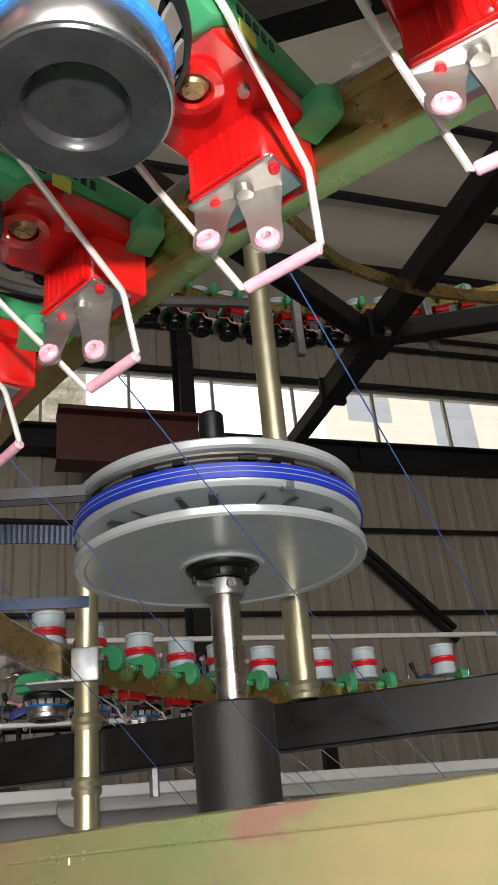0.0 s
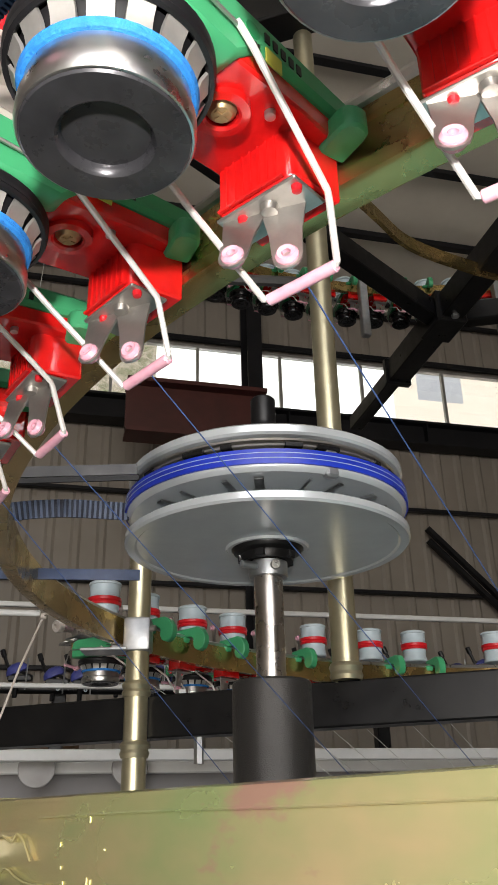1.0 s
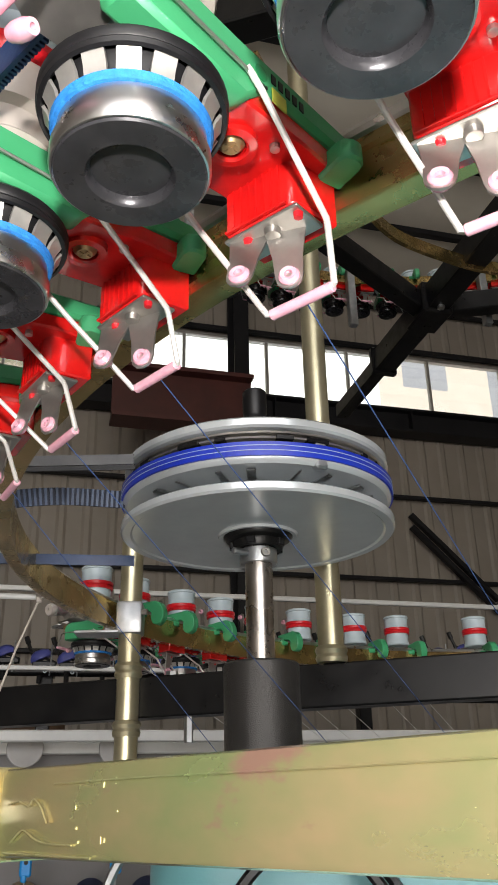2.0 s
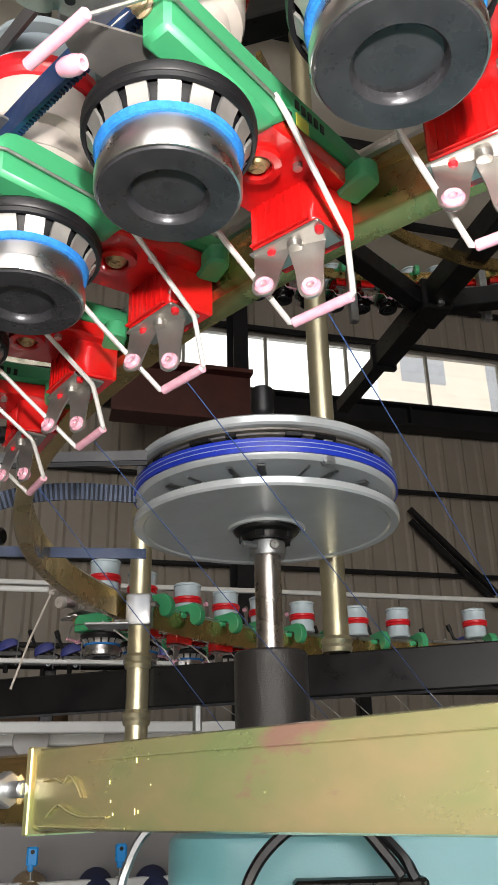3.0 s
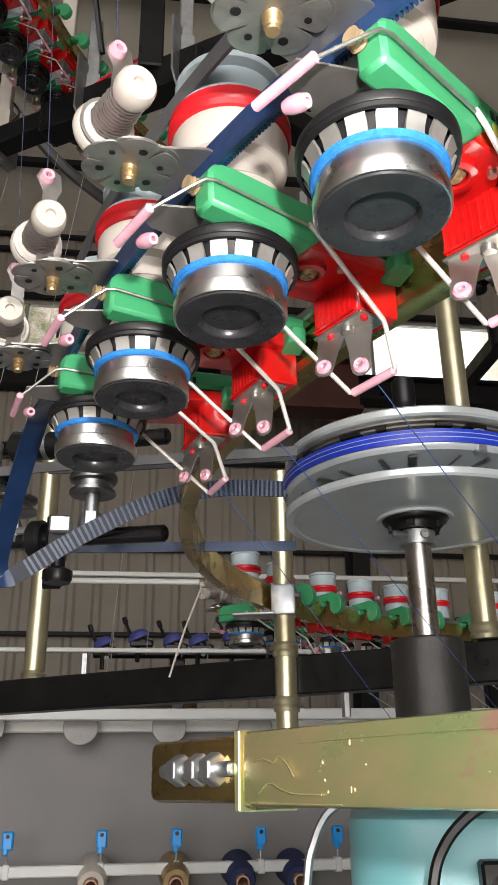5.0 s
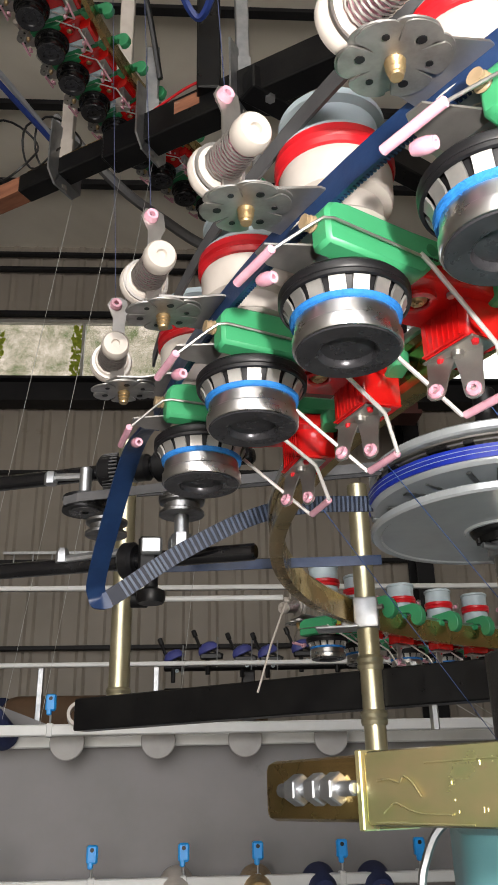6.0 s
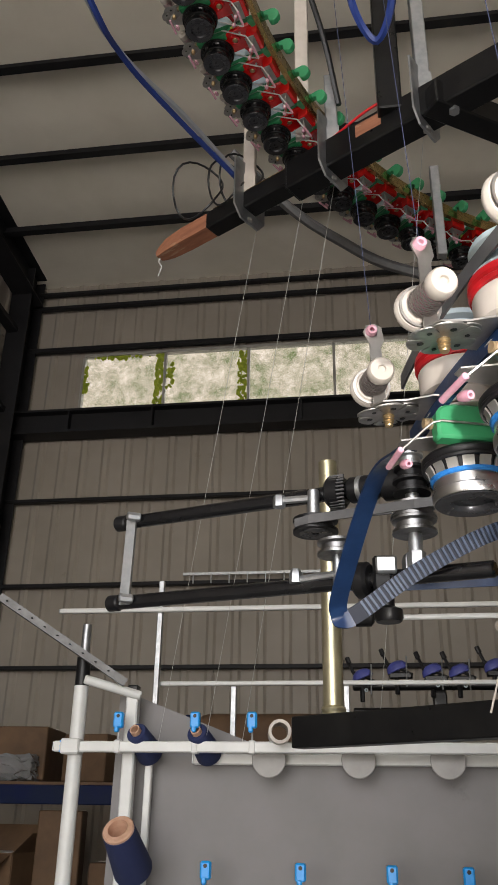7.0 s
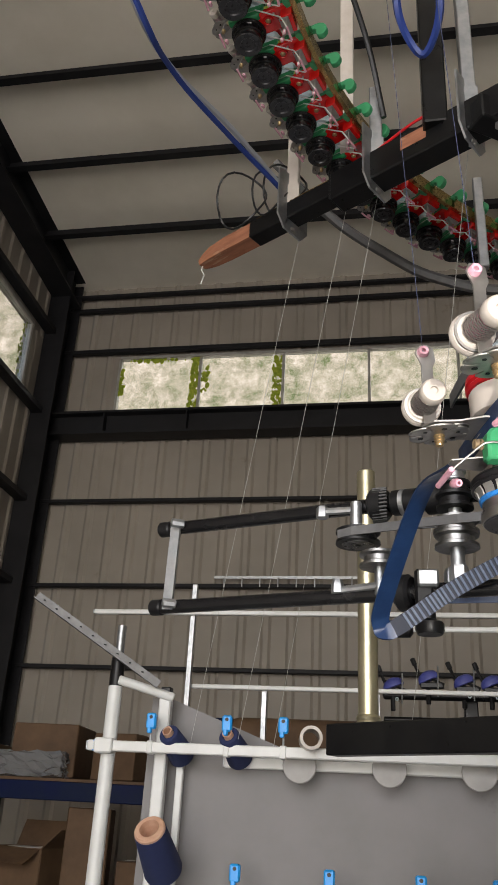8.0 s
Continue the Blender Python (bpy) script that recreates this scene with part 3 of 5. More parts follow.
for i in range(5):
    part("flange_tooth", bm_box(0.0262, 0, 1.9605, 0.004, 0.009, 0.007, 0.0008, m=Matrix.Rotation(2 * math.pi * i / 5 + 0.4, 4, "Z")), RUBBER, drive)
part("middle_disc", lathe([(0.03, 1.992), (0.118, 1.9975), (0.130, 1.9965), (DR - 0.002, 1.999), (DR - 0.001, 2.001), (DR - 0.003, 2.016), (0.03, 2.016)], 96), ALU, drive)
part("blue_belt", lathe([(0.1300, 2.0015), (0.1362, 2.0015), (0.1362, 2.0145), (0.1300, 2.0145)], 96, closed=True), BELT_VIVID, drive, "bright blue belt on the rim")
for zz in (2.006, 2.0105):
    part("belt_stripe", lathe([(0.1361, zz), (0.1366, zz), (0.1366, zz + 0.0006), (0.1361, zz + 0.0006)], 96, closed=True), PALE, drive)
seg2 = lathe([(0.03, 2.016), (0.116, 2.016), (0.1255, 2.0175), (0.1265, 2.0185), (0.1180, 2.0195), (0.1180, 2.0210), (0.1275, 2.0215), (0.1285, 2.0228), (0.1190, 2.0240), (0.1190, 2.0255), (0.1275, 2.0265), (0.1285, 2.0280), (0.03, 2.0285)], 96)
part("segmented_rim", seg2, STEEL, drive, "stacked steel segment rings")
for i in range(18):
    part("segment_gap", bm_box(0.1245, 0, 2.0220, 0.010, 0.010 + 0.006 * (i % 3), 0.0042, 0.0006, m=Matrix.Rotation(2 * math.pi * (i + 0.3 * (i % 2)) / 18, 4, "Z")), BLACK, drive)
part("upper_disc", lathe([(0.03, 2.028), (0.120, 2.028), (DR - 0.004, 2.030), (DR - 0.002, 2.032), (DR - 0.002, 2.038), (DR - 0.006, 2.041), (0.02, 2.043)], 96), ALU, drive, "grey upper disc")
for i in range(3):
    a = radians(40 + 120 * i)
    part("guide_block", bm_box(DR - 0.006, 0, 2.006, 0.010, 0.012, 0.024, 0.002, m=Matrix.Rotation(a, 4, "Z")), GALV, drive)


def gold_post(x, y, z0, z1, r, rings=(), label="yellow zinc-plated upright steel post"):
    h = holder("support_post", pose(x, y, 0), label, "post", "machine posts")
    part("tube", lathe([(0, z0), (r - 0.002, z0), (r, z0 + 0.002), (r, z1 - 0.002), (r - 0.002, z1), (0, z1)], 28), ZINC_POST, h)
    for zc in rings:
        part("collar", lathe([(r, zc - 0.010), (r + 0.002, zc - 0.010), (r + 0.0035, zc - 0.005), (r + 0.002, zc - 0.001), (r + 0.004, zc + 0.004), (r + 0.002, zc + 0.008), (r, zc + 0.009)], 28), ZINC_POST, h)
    return h


gold_post(0.447, 0.930, 1.752, 2.14, 0.0145, (1.886, 1.816))
gold_post(0.665, 0.776, 1.878, 2.95, 0.0155, (1.886,))
gold_post(0.085, 1.222, 1.878, 2.335, 0.0172, (1.884,))

ring = holder("feeder_ring", pose(CX, CY, 0), "yellowed zinc-plated steel ring that carries the yarn feeders", "ring rail")
part("rail", lathe([(RR - 0.012, RZ - 0.005), (RR - 0.001, RZ - 0.005), (RR + 0.0015, RZ - 0.004), (RR + 0.0015, RZ + 0.002), (RR - 0.001, RZ + 0.003), (RR - 0.001, RZ + 0.020), (RR + 0.001, RZ + 0.021), (RR + 0.001, RZ + 0.026), (RR - 0.012, RZ + 0.027)], 240, closed=True), RING, ring)
part("guide_rod", lathe([(RR - 0.002 + 0.0042 * math.cos(k * math.pi / 5), RZ + 0.0308 + 0.0042 * math.sin(k * math.pi / 5)) for k in range(10)], 240, closed=True), CHROME, ring, "bright steel rod along the rail")

clamp = holder("ring_clamp", pose(0.447, 0.930, 1.951, 0, 0, -14), "galvanised steel clamp joining post and ring", "clamp")
part("sleeve", bm_box(0.0, 0.0, 0.0, 0.034, 0.036, 0.042, 0.004, seg=2), GALV, clamp)
part("tongue", bm_box(-0.022, 0.020, 0.0, 0.030, 0.010, 0.038, 0.002), GALV, clamp)
part("base_plate", bm_box(-0.040, -0.004, -0.019, 0.058, 0.036, 0.004, 0.001), GALV, clamp)
part("screw", rod((0.012, -0.012, 0.006), (0.024, -0.016, 0.006), 0.004, 8), STEEL, clamp)

# foreground beam
FB0, FB1 = Vector((0.311, 0.302, 0)), Vector((0.452, 0.055, 0))
fd = (FB1 - FB0).normalized()
fn = Vector((-fd.y, fd.x, 0))
front = holder("front_beam", Matrix.Translation((FB0.x, FB0.y, 1.725)) @ Matrix.Rotation(math.atan2(fd.y, fd.x), 4, "Z"), "yellow zinc-plated square steel beam with green and pink sheen", "beam")
part("tube", bm_box(0.30, 0.020, 0.0007, 0.60, 0.040, 0.0385, 0.003, seg=2), ZINC, front)
part("end_flange", bm_box(-0.003, 0.020, 0, 0.005, 0.042, 0.042, 0.0008), ZINC, front, "bright yellow welded flange")
part("tail", bm_box(-0.055, 0.020, 0.001, 0.100, 0.034, 0.036, 0.006, seg=2), RING, front, "brown tapered tail of the beam")
part("stud", rod((-0.080, -0.0005, 0.001), (-0.006, -0.0005, 0.001), 0.0042, 12), GALV, front, "threaded stud")
for k, nx in enumerate((-0.030, -0.046, -0.066)):
    part("nut", lathe([(0, 0), (0.0082, 0), (0.0092, 0.001), (0.0092, 0.0095), (0.0082, 0.0105), (0, 0.0105)], 6, Matrix.Translation((nx, -0.0005, 0.001)) @ pose(0, 0, 0, 0, 90, 0)), GALV, front)
for k, pts in enumerate((
        [(0.012, -0.0006, 0.004), (0.022, -0.0010, 0.005), (0.030, -0.0008, 0.003), (0.034, -0.0010, 0.006), (0.040, -0.0010, 0.003), (0.046, -0.0008, -0.004)],
        [(0.016, -0.0006, -0.012), (0.026, -0.0010, -0.007), (0.036, -0.0010, -0.010), (0.046, -0.0008, -0.012), (0.066, -0.0006, -0.0125)],
        [(0.050, -0.0006, 0.012), (0.12, -0.0004, 0.0125), (0.20, -0.0004, 0.0122), (0.33, -0.0004, 0.0125)],
        [(0.010, -0.0006, -0.0165), (0.05, -0.0006, -0.0168), (0.08, -0.0004, -0.0170)])):
    part("weld_drip", tube(smooth_path(pts, 6), 0.0005, 5), ZINC, front)
dr = random.Random(3)
for k in range(7):
    x0, z0 = 0.055 + 0.05 * dr.random(), -0.012 + 0.026 * dr.random()
    part("paint_fleck", bm_box(x0, -0.0001, z0, 0.0007 + 0.0006 * dr.random(), 0.0005, 0.0008 + 0.003 * dr.random() ** 2, 0.0002), ZINC, front)

# teal control cabinet below
teal = holder("control_cabinet", pose(0.45, 0.424, 0, 0, 0, -14), "teal painted steel control cabinet with rounded edge", "cabinet")
cab = bm_box(0.27, 0.16, 0.848, 0.64, 0.32, 1.696)
up_edges = [e for e in cab.edges if abs(e.verts[0].co.z - e.verts[1].co.z) > 1]
bmesh.ops.bevel(cab, geom=up_edges, offset=0.050, segments=8, affect="EDGES", profile=0.5)
top_edges = [e for e in cab.edges if min(e.verts[0].co.z, e.verts[1].co.z) > 1.69]
bmesh.ops.bevel(cab, geom=top_edges, offset=0.006, segments=2, affect="EDGES", profile=0.5)
part("body", cab, TEAL, teal)
tb = part("terminal_block", bm_box(0.078, -0.010, 1.645, 0.086, 0.022, 0.050, 0.002), BLACK, teal, "black terminal block under a clear cover")
for i in range(5):
    part("terminal_screw", lathe([(0, 0), (0.006, 0), (0.006, 0.004), (0.004, 0.006), (0, 0.006)], 12, Matrix.Translation((0.047 + i * 0.0155, -0.021, 1.656)) @ pose(0, 0, 0, 90, 0, 0)), ALU_DARK, tb)
    part("divider", bm_box(0.0548 + i * 0.0155, -0.023, 1.645, 0.0018, 0.008, 0.046), BLACK, tb)

# ---------------------------------------------------------------- yarn feeders
def feeder(m):
    """One positive yarn feeder: x points away from the ring, y along it, z up; the origin is at the ring's outer face."""
    h = holder("yarn_feeder", m, "yarn feeder with green arm, clear red housing and ribbed steel drum", "yarn feeder", "yarn feeders on the ring")
    T = Matrix.Translation
    # drum
    AX, AY = 0.0895, -0.0116
    ax = T((AX, AY, 0.0006)) @ Matrix.Diagonal((1.03, 1.03, 0.90, 1))
    drum = part("drum", lathe([(0.0, -0.0325), (0.0135, -0.0325), (0.0145, -0.0345), (0.0152, -0.0362), (0.0235, -0.0368), (0.0248, -0.0364), (0.0254, -0.0350),
                              (0.0254, -0.0292), (0.0249, -0.0286), (0.0242, -0.0280), (0.0240, -0.0180)], 48, ax), CHROME, h, "brushed steel storage drum")
    part("bottom_cap", lathe([(0, -0.0335), (0.0126, -0.0335), (0.0131, -0.0362), (0.0142, -0.0374), (0.0236, -0.0376), (0.0242, -0.0368)], 48, ax), DRUM_BLACK, drum, "black recessed cap")
    bars = None
    for i in range(16):
        a = 2 * math.pi * i / 16
        pts = [(0.0246, -0.0200), (0.0250, -0.0180), (0.0262, -0.0135), (0.0284, -0.0095), (0.0294, -0.0085)]
        b = sweep([Vector((r * math.cos(a), r * math.sin(a), z)) for r, z in pts], rect(0.0074, 0.0012), up=(math.cos(a), math.sin(a), 0.4))
        b.transform(ax)
        bars = b if bars is None else join(bars, b)
    part("rib_cage", bars, RIB, drum, "bright ribs of the drum")
    part("core", lathe([(0.0230, -0.0280), (0.0230, -0.0190), (0.0270, -0.0090), (0.0, -0.0090)], 32, ax), RUBBER, drum)
    part("top_flange", lathe([(0.0280, -0.0092), (0.0292, -0.0108), (0.0305, -0.0104), (0.0310, -0.0086), (0.0304, -0.0074), (0.0311, -0.0062), (0.0311, -0.0034), (0.0295, -0.0012), (0.0250, -0.0002), (0, 0.0)], 48, ax), RUBBER, drum, "black rubber flange")
    part("yarn_band", lathe([(0.0240, -0.0207), (0.0252, -0.0205), (0.0258, -0.0198), (0.0259, -0.0186), (0.0262, -0.0176), (0.0248, -0.0172)], 48, ax, closed=True), YARN, drum, "band of blue yarn wound on the drum")
    # green arm
    prof = [(0.120, 0.0015), (0.1205, 0.018), (0.119, 0.0225), (0.115, 0.0255), (0.108, 0.0268), (0.070, 0.0265), (0.0, 0.030), (-0.014, 0.030), (-0.014, 0.022), (0.0, 0.019), (0.052, 0.014), (0.064, 0.0015)]
    arm = part("arm", plate(prof, 0.0135, T((0, 0.0178, 0)) @ pose(0, 0, 0, 90), 0.0020), GREEN, h, "green plastic arm")
    lug = [(-0.004, -0.006), (0.010, -0.006), (0.0135, -0.0045), (0.0150, 0.0), (0.0135, 0.0045), (0.010, 0.006), (-0.004, 0.006)]
    part("lug", plate(lug, 0.010, T((0.006, 0.0130, 0.0065)) @ pose(0, 0, 0, 0, 0, 72), 0.0012), GREEN, arm)
    nose = [(0.012, 0.030), (-0.018, 0.031), (-0.022, 0.028), (-0.023, 0.022), (-0.020, 0.018), (-0.012, 0.019), (0.012, 0.020)]
    part("rear_hook", plate(nose, 0.012, T((0.0, 0.006, 0.004)) @ pose(0, 0, 0, 90), 0.0012), GREEN, arm, "green hook over the ring")
    part("emblem", lathe([(0, 0), (0.0034, 0), (0.0034, 0.0003), (0, 0.0003)], 20, T((0.0570, 0.0178, 0.0185)) @ pose(0, 0, 0, -90)), GREEN_DARK, arm, "dark round printed emblem")
    for k in range(4):
        part("print_bar", bm_box(0.0592 - k * 0.0016, 0.0180, 0.0133, 0.0010, 0.0004, 0.0012), RUBBER, arm)
    part("sticker", bm_box(0.0470, 0.0180, 0.0130, 0.0080, 0.0005, 0.0065), STICKER, arm, "faded yellow printed sticker")
    for k in range(5):
        part("print_bar", bm_box(0.0500 - k * 0.0042, 0.0180, 0.0205, 0.0024, 0.0005, 0.0042), RUBBER, arm)
    # red housing: a sloping cover with the screw, and a deep box towards the ring
    prof = [(0.026, 0.0085), (0.058, 0.0042), (0.072, 0.0042), (0.076, 0.0135), (0.0005, 0.0185), (0.0005, 0.0085)]
    red = part("housing", plate(prof, 0.043, T((0, 0.0150, 0)) @ pose(0, 0, 0, 90), 0.0010), RED, h, "clear red plastic housing")
    bx = [(0.0255, -0.027), (0.0255, 0.0045), (0.0225, 0.0075), (0.001, 0.0105), (0.001, -0.027)]
    part("box", plate(bx, 0.0265, T((0, 0, -0.0120)), 0.0010), RED, red, "clear red box with fine ribs")
    for k in range(7):
        part("housing_rib", bm_box(0.0258, -0.0225 + k * 0.0038, 0.0010, 0.0009, 0.0009, 0.021), RED, red)
    part("flange_lip", bm_box(0.0262, -0.0112, -0.0112, 0.0020, 0.0300, 0.0012, 0.0003), RED, red)
    part("boss", lathe([(0.0058, 0.0030), (0.0068, 0.0022), (0.0098, 0.0026), (0.0102, 0.010), (0.0058, 0.010)], 24, T((0.0495, -0.0030, -0.0002)), closed=True), RED, red)
    part("screw", join(lathe([(0, 0.0048), (0.0035, 0.0050), (0.0052, 0.0068), (0.0052, 0.010), (0, 0.010)], 16, T((0.0495, -0.0030, -0.0028))), bm_box(0.0495, -0.0030, 0.0019, 0.0055, 0.0012, 0.0006), bm_box(0.0495, -0.0030, 0.0019, 0.0012, 0.0055, 0.0006)), BRASS, red, "cross-head brass screw")
    part("small_screw", lathe([(0, 0.0055), (0.0020, 0.006), (0.0022, 0.012), (0, 0.012)], 10, T((0.036, 0.0070, -0.0012))), STEEL, red)
    # steel leaves with ceramic eyes
    br = part("eyelet_bracket", bm_box(0.0165, -0.0100, -0.0136, 0.018, 0.036, 0.0016, 0.0005), STEEL, h, "bent steel leaves with ceramic eyes")
    part("rivet", lathe([(0, -0.0035), (0.003, -0.003), (0.0034, -0.001), (0.0034, 0.0)], 14, T((0.0195, -0.008, -0.0142))), STEEL, br)
    for py in (-0.0190, 0.0055):
        part("peg", lathe([(0, -0.003), (0.0017, -0.0026), (0.0020, -0.001), (0.0020, 0.0)], 10, T((0.0210, py, -0.0140))), RED_BAND, br, "red plastic peg")
    for u0, v0, v1, u1, z1, tw in ((0.0200, -0.019, -0.0195, 0.0260, -0.0345, -12), (0.0150, -0.005, -0.0030, 0.0165, -0.0374, -20)):
        a, b = Vector((u0, v0, -0.0140)), Vector((u1, v1, z1))
        d = b - a
        ln = d.length
        face = Matrix.Rotation(radians(tw), 3, d.normalized()) @ Vector((1, 0.1, -0.5))
        face = (face - d.normalized() * face.dot(d.normalized())).normalized()
        mm = Matrix((d.normalized().cross(face) * -1, d.normalized() * -1, face)).transposed().to_4x4()
        mm.translation = a
        w = 0.0054
        out = [(-0.0085, 0.001), (0.0085, 0.001), (0.0060, -ln * 0.55)] + [(w * math.cos(q), -ln + w * math.sin(q)) for q in [radians(g) for g in (0, -30, -60, -90, -120, -150, -180)]] + [(-0.0060, -ln * 0.55)]
        lf = part("leaf", plate(out, 0.0010, mm), STEEL, br)
        part("ceramic_eye", lathe([(0.0017, -0.002), (0.0032, -0.0024), (0.0042, -0.0010), (0.0042, 0.0018), (0.0032, 0.0032), (0.0017, 0.0028)], 16, mm @ T((0, -ln, 0.0)), closed=True), PINK, lf, "pink ceramic eye")
    # one bent wire: from the guide tube along the arm and down into the hoop
    hoop = part("hoop", tube([(0.0670, 0.0196, 0.0120), (0.0654, 0.0199, 0.0108), (0.0600, 0.0200, 0.0068), (0.0192, 0.0167, -0.0217), (0.0176, 0.0160, -0.0240), (0.0088, 0.0115, -0.0424), (0.0080, 0.0100, -0.0430)], 0.0013, 8), WHITE_WIRE, h, "white coated wire hoop")
    part("hoop_leg", tube([(0.060, -0.0330, 0.004), (0.040, -0.0290, -0.014), (0.0090, -0.0200, -0.0432), (0.0082, -0.0170, -0.0434)], 0.0013, 8), WHITE_WIRE, hoop)
    part("ceramic_tube", rod((0.0083, -0.0188, -0.0434), (0.0081, 0.0108, -0.0430), 0.0023, 12), PINK, hoop, "pink ceramic tube")
    # belt wheels above the arm
    wx = T((AX, AY, -0.014)) @ Matrix.Diagonal((0.97, 0.97, 1, 1))
    lowr = part("lower_wheel", lathe([(0.0, 0.0405), (0.016, 0.0405), (0.018, 0.0435), (0.0255, 0.0440), (0.0272, 0.0452), (0.0262, 0.0468), (0.0235, 0.0480), (0.0232, 0.0500), (0.0238, 0.0600), (0.0285, 0.0622), (0.0296, 0.0660), (0.0300, 0.0760), (0.0302, 0.0800), (0.0296, 0.0812)], 40, wx), IVORY, h, "ivory plastic belt wheel")
    part("hub_disc", lathe([(0.0, 0.0400), (0.0150, 0.0400), (0.0200, 0.0438), (0.0, 0.0438)], 28, wx), PALE, lowr)
    part("red_band", lathe([(0.0290, 0.0812), (0.0312, 0.0818), (0.0322, 0.0846), (0.0306, 0.0862), (0.0322, 0.0880), (0.0318, 0.0925), (0.0290, 0.0930)], 40, wx, closed=True), RED_BAND, h, "red clutch band")
    part("upper_wheel", lathe([(0.0290, 0.0930), (0.0300, 0.0945), (0.0296, 0.0962), (0.0262, 0.0975), (0.0250, 0.0990), (0.0250, 0.1120), (0.0288, 0.1145), (0.0292, 0.1170), (0.0282, 0.1190), (0.0080, 0.1200), (0, 0.1200)], 40, wx), PALE, h, "pale upper belt wheel")
    # tension unit beyond the arm: level sheet with petal discs, upright strip with spool and eye
    ts = part("tension_arm", plate([(0.110, -0.026), (0.130, -0.027), (0.152, -0.022), (0.156, -0.012), (0.150, -0.002), (0.134, 0.002), (0.118, 0.012), (0.110, 0.012)], 0.0013, T((0, 0, 0.0345))), STEEL, h, "bent sheet-steel tension arm")
    part("strip", plate([(0.1425, 0.032), (0.1440, 0.088), (0.1415, 0.094), (0.1430, 0.1050), (0.1480, 0.1075), (0.1545, 0.1060), (0.1570, 0.1000), (0.1545, 0.0945), (0.1525, 0.090), (0.1520, 0.032)], 0.0012, T((0, -0.0185, 0)) @ pose(0, 0, 0, 90)), STEEL, ts)
    part("ceramic_eye", lathe([(0.0018, -0.003), (0.0036, -0.0034), (0.0044, -0.001), (0.0044, 0.003), (0.0036, 0.0042), (0.0018, 0.0038)], 16, T((0.1510, -0.0180, 0.1005)) @ pose(0, 0, 0, 90), closed=True), PINK, ts, "pink ceramic eye")
    for off, rot, rr, tilt in ((0.0, 10, 0.0226, 9), (-0.0018, 20, 0.0216, 6)):
        pts = []
        for k in range(96):
            a = 2 * math.pi * k / 96
            rad = rr * (0.45 + 0.55 * abs(math.cos(3 * a)) ** 0.13)
            pts.append((rad * math.cos(a), rad * math.sin(a)))
        pd = part("petal_disc", plate(pts, 0.0008, T((0.1433, -0.0133, 0.0318 + off)) @ pose(0, 0, 0, -tilt, tilt, 0) @ pose(0, 0, 0, 0, 0, rot)), PETAL, ts, "petal-shaped steel tension disc")
        for k in range(6):
            a = radians(rot + 60 * k + 8)
            if off < 0:
                part("punched_hole", lathe([(0, 0), (0.0015 + 0.0005 * (k % 2), 0), (0.0015 + 0.0005 * (k % 2), 0.0004), (0, 0.0004)], 10, T((0.1433 + 0.0135 * math.cos(a), -0.0133 + 0.0135 * math.sin(a), 0.0294 - 0.0135 * 0.105 * (math.cos(a) + math.sin(a)))) @ pose(0, 0, 0, -6, 6)), RUBBER, pd)
    part("nut", lathe([(0, -0.0085), (0.0026, -0.0085), (0.0030, -0.0075), (0.0026, -0.0065), (0.0036, -0.0055), (0.0028, -0.0045), (0.0040, -0.0035), (0.0030, -0.0025), (0.0042, -0.0012), (0.0038, 0.0)], 16, T((0.1433, -0.0133, 0.0300))), BRASS, ts, "brass adjusting nut")
    d = Vector((0.0034, 0.0406, -0.0080)).normalized()
    sp = T(Vector((0.1544, 0.0146, 0.0505)) - d * 0.048) @ d.to_track_quat("Z", "Y").to_matrix().to_4x4() @ Matrix.Diagonal((0.96, 0.96, 1.2, 1))
    spool = part("spool", lathe([(0, 0.000), (0.0140, 0.000), (0.0152, 0.002), (0.0152, 0.004), (0.0140, 0.006), (0.0128, 0.0065), (0.0128, 0.008), (0.0110, 0.0095), (0.0060, 0.010), (0.0060, 0.031), (0.0090, 0.0315), (0.0097, 0.034), (0.0092, 0.0385), (0.0080, 0.0400), (0.0030, 0.0400), (0.0025, 0.0385), (0, 0.0385)], 32, sp), IVORY, ts, "ivory guide spool")
    part("washer", lathe([(0.0062, 0.0072), (0.0138, 0.0072), (0.0140, 0.0084), (0.0062, 0.0086)], 28, sp, closed=True), STEEL, spool)
    part("spool_core", lathe([(0.0064, 0.0098), (0.0074, 0.0110), (0.0070, 0.0300), (0.0064, 0.0310)], 20, sp), PINK, spool, "pink ceramic core")
    hel = [((0.0100 - 0.0014 * k / 110) * math.cos(k * 0.60), (0.0100 - 0.0014 * k / 110) * math.sin(k * 0.60), 0.0105 + 0.0205 * k / 110) for k in range(111)]
    sb = tube(hel, 0.00055, 5)
    sb.transform(sp)
    part("spring", sb, STEEL, spool, "coil spring")
    # thin wire along the arm with its ceramic tube, and the eye tab beside the drum
    gd = part("guide_wire", tube([(0.0654, 0.0196, 0.0108), (0.1180, 0.0196, 0.0122), (0.1232, 0.0188, 0.0110), (0.1275, 0.0150, 0.0080), (0.1417, 0.0037, -0.0040)], 0.0008, 6), PETAL, h, "steel guide wire")
    part("ceramic_tube", rod((0.1417, 0.0050, -0.0036), (0.1420, -0.0250, -0.0043), 0.0022, 12), PINK, gd, "pink ceramic tube")
    part("tab", plate([(0.112, -0.018), (0.128, -0.020), (0.1375, -0.016), (0.1375, -0.008), (0.128, -0.002), (0.112, 0.008)], 0.0011, T((0, 0, -0.0010)) @ pose(0, 0, 0, 0, -4)), STEEL, gd)
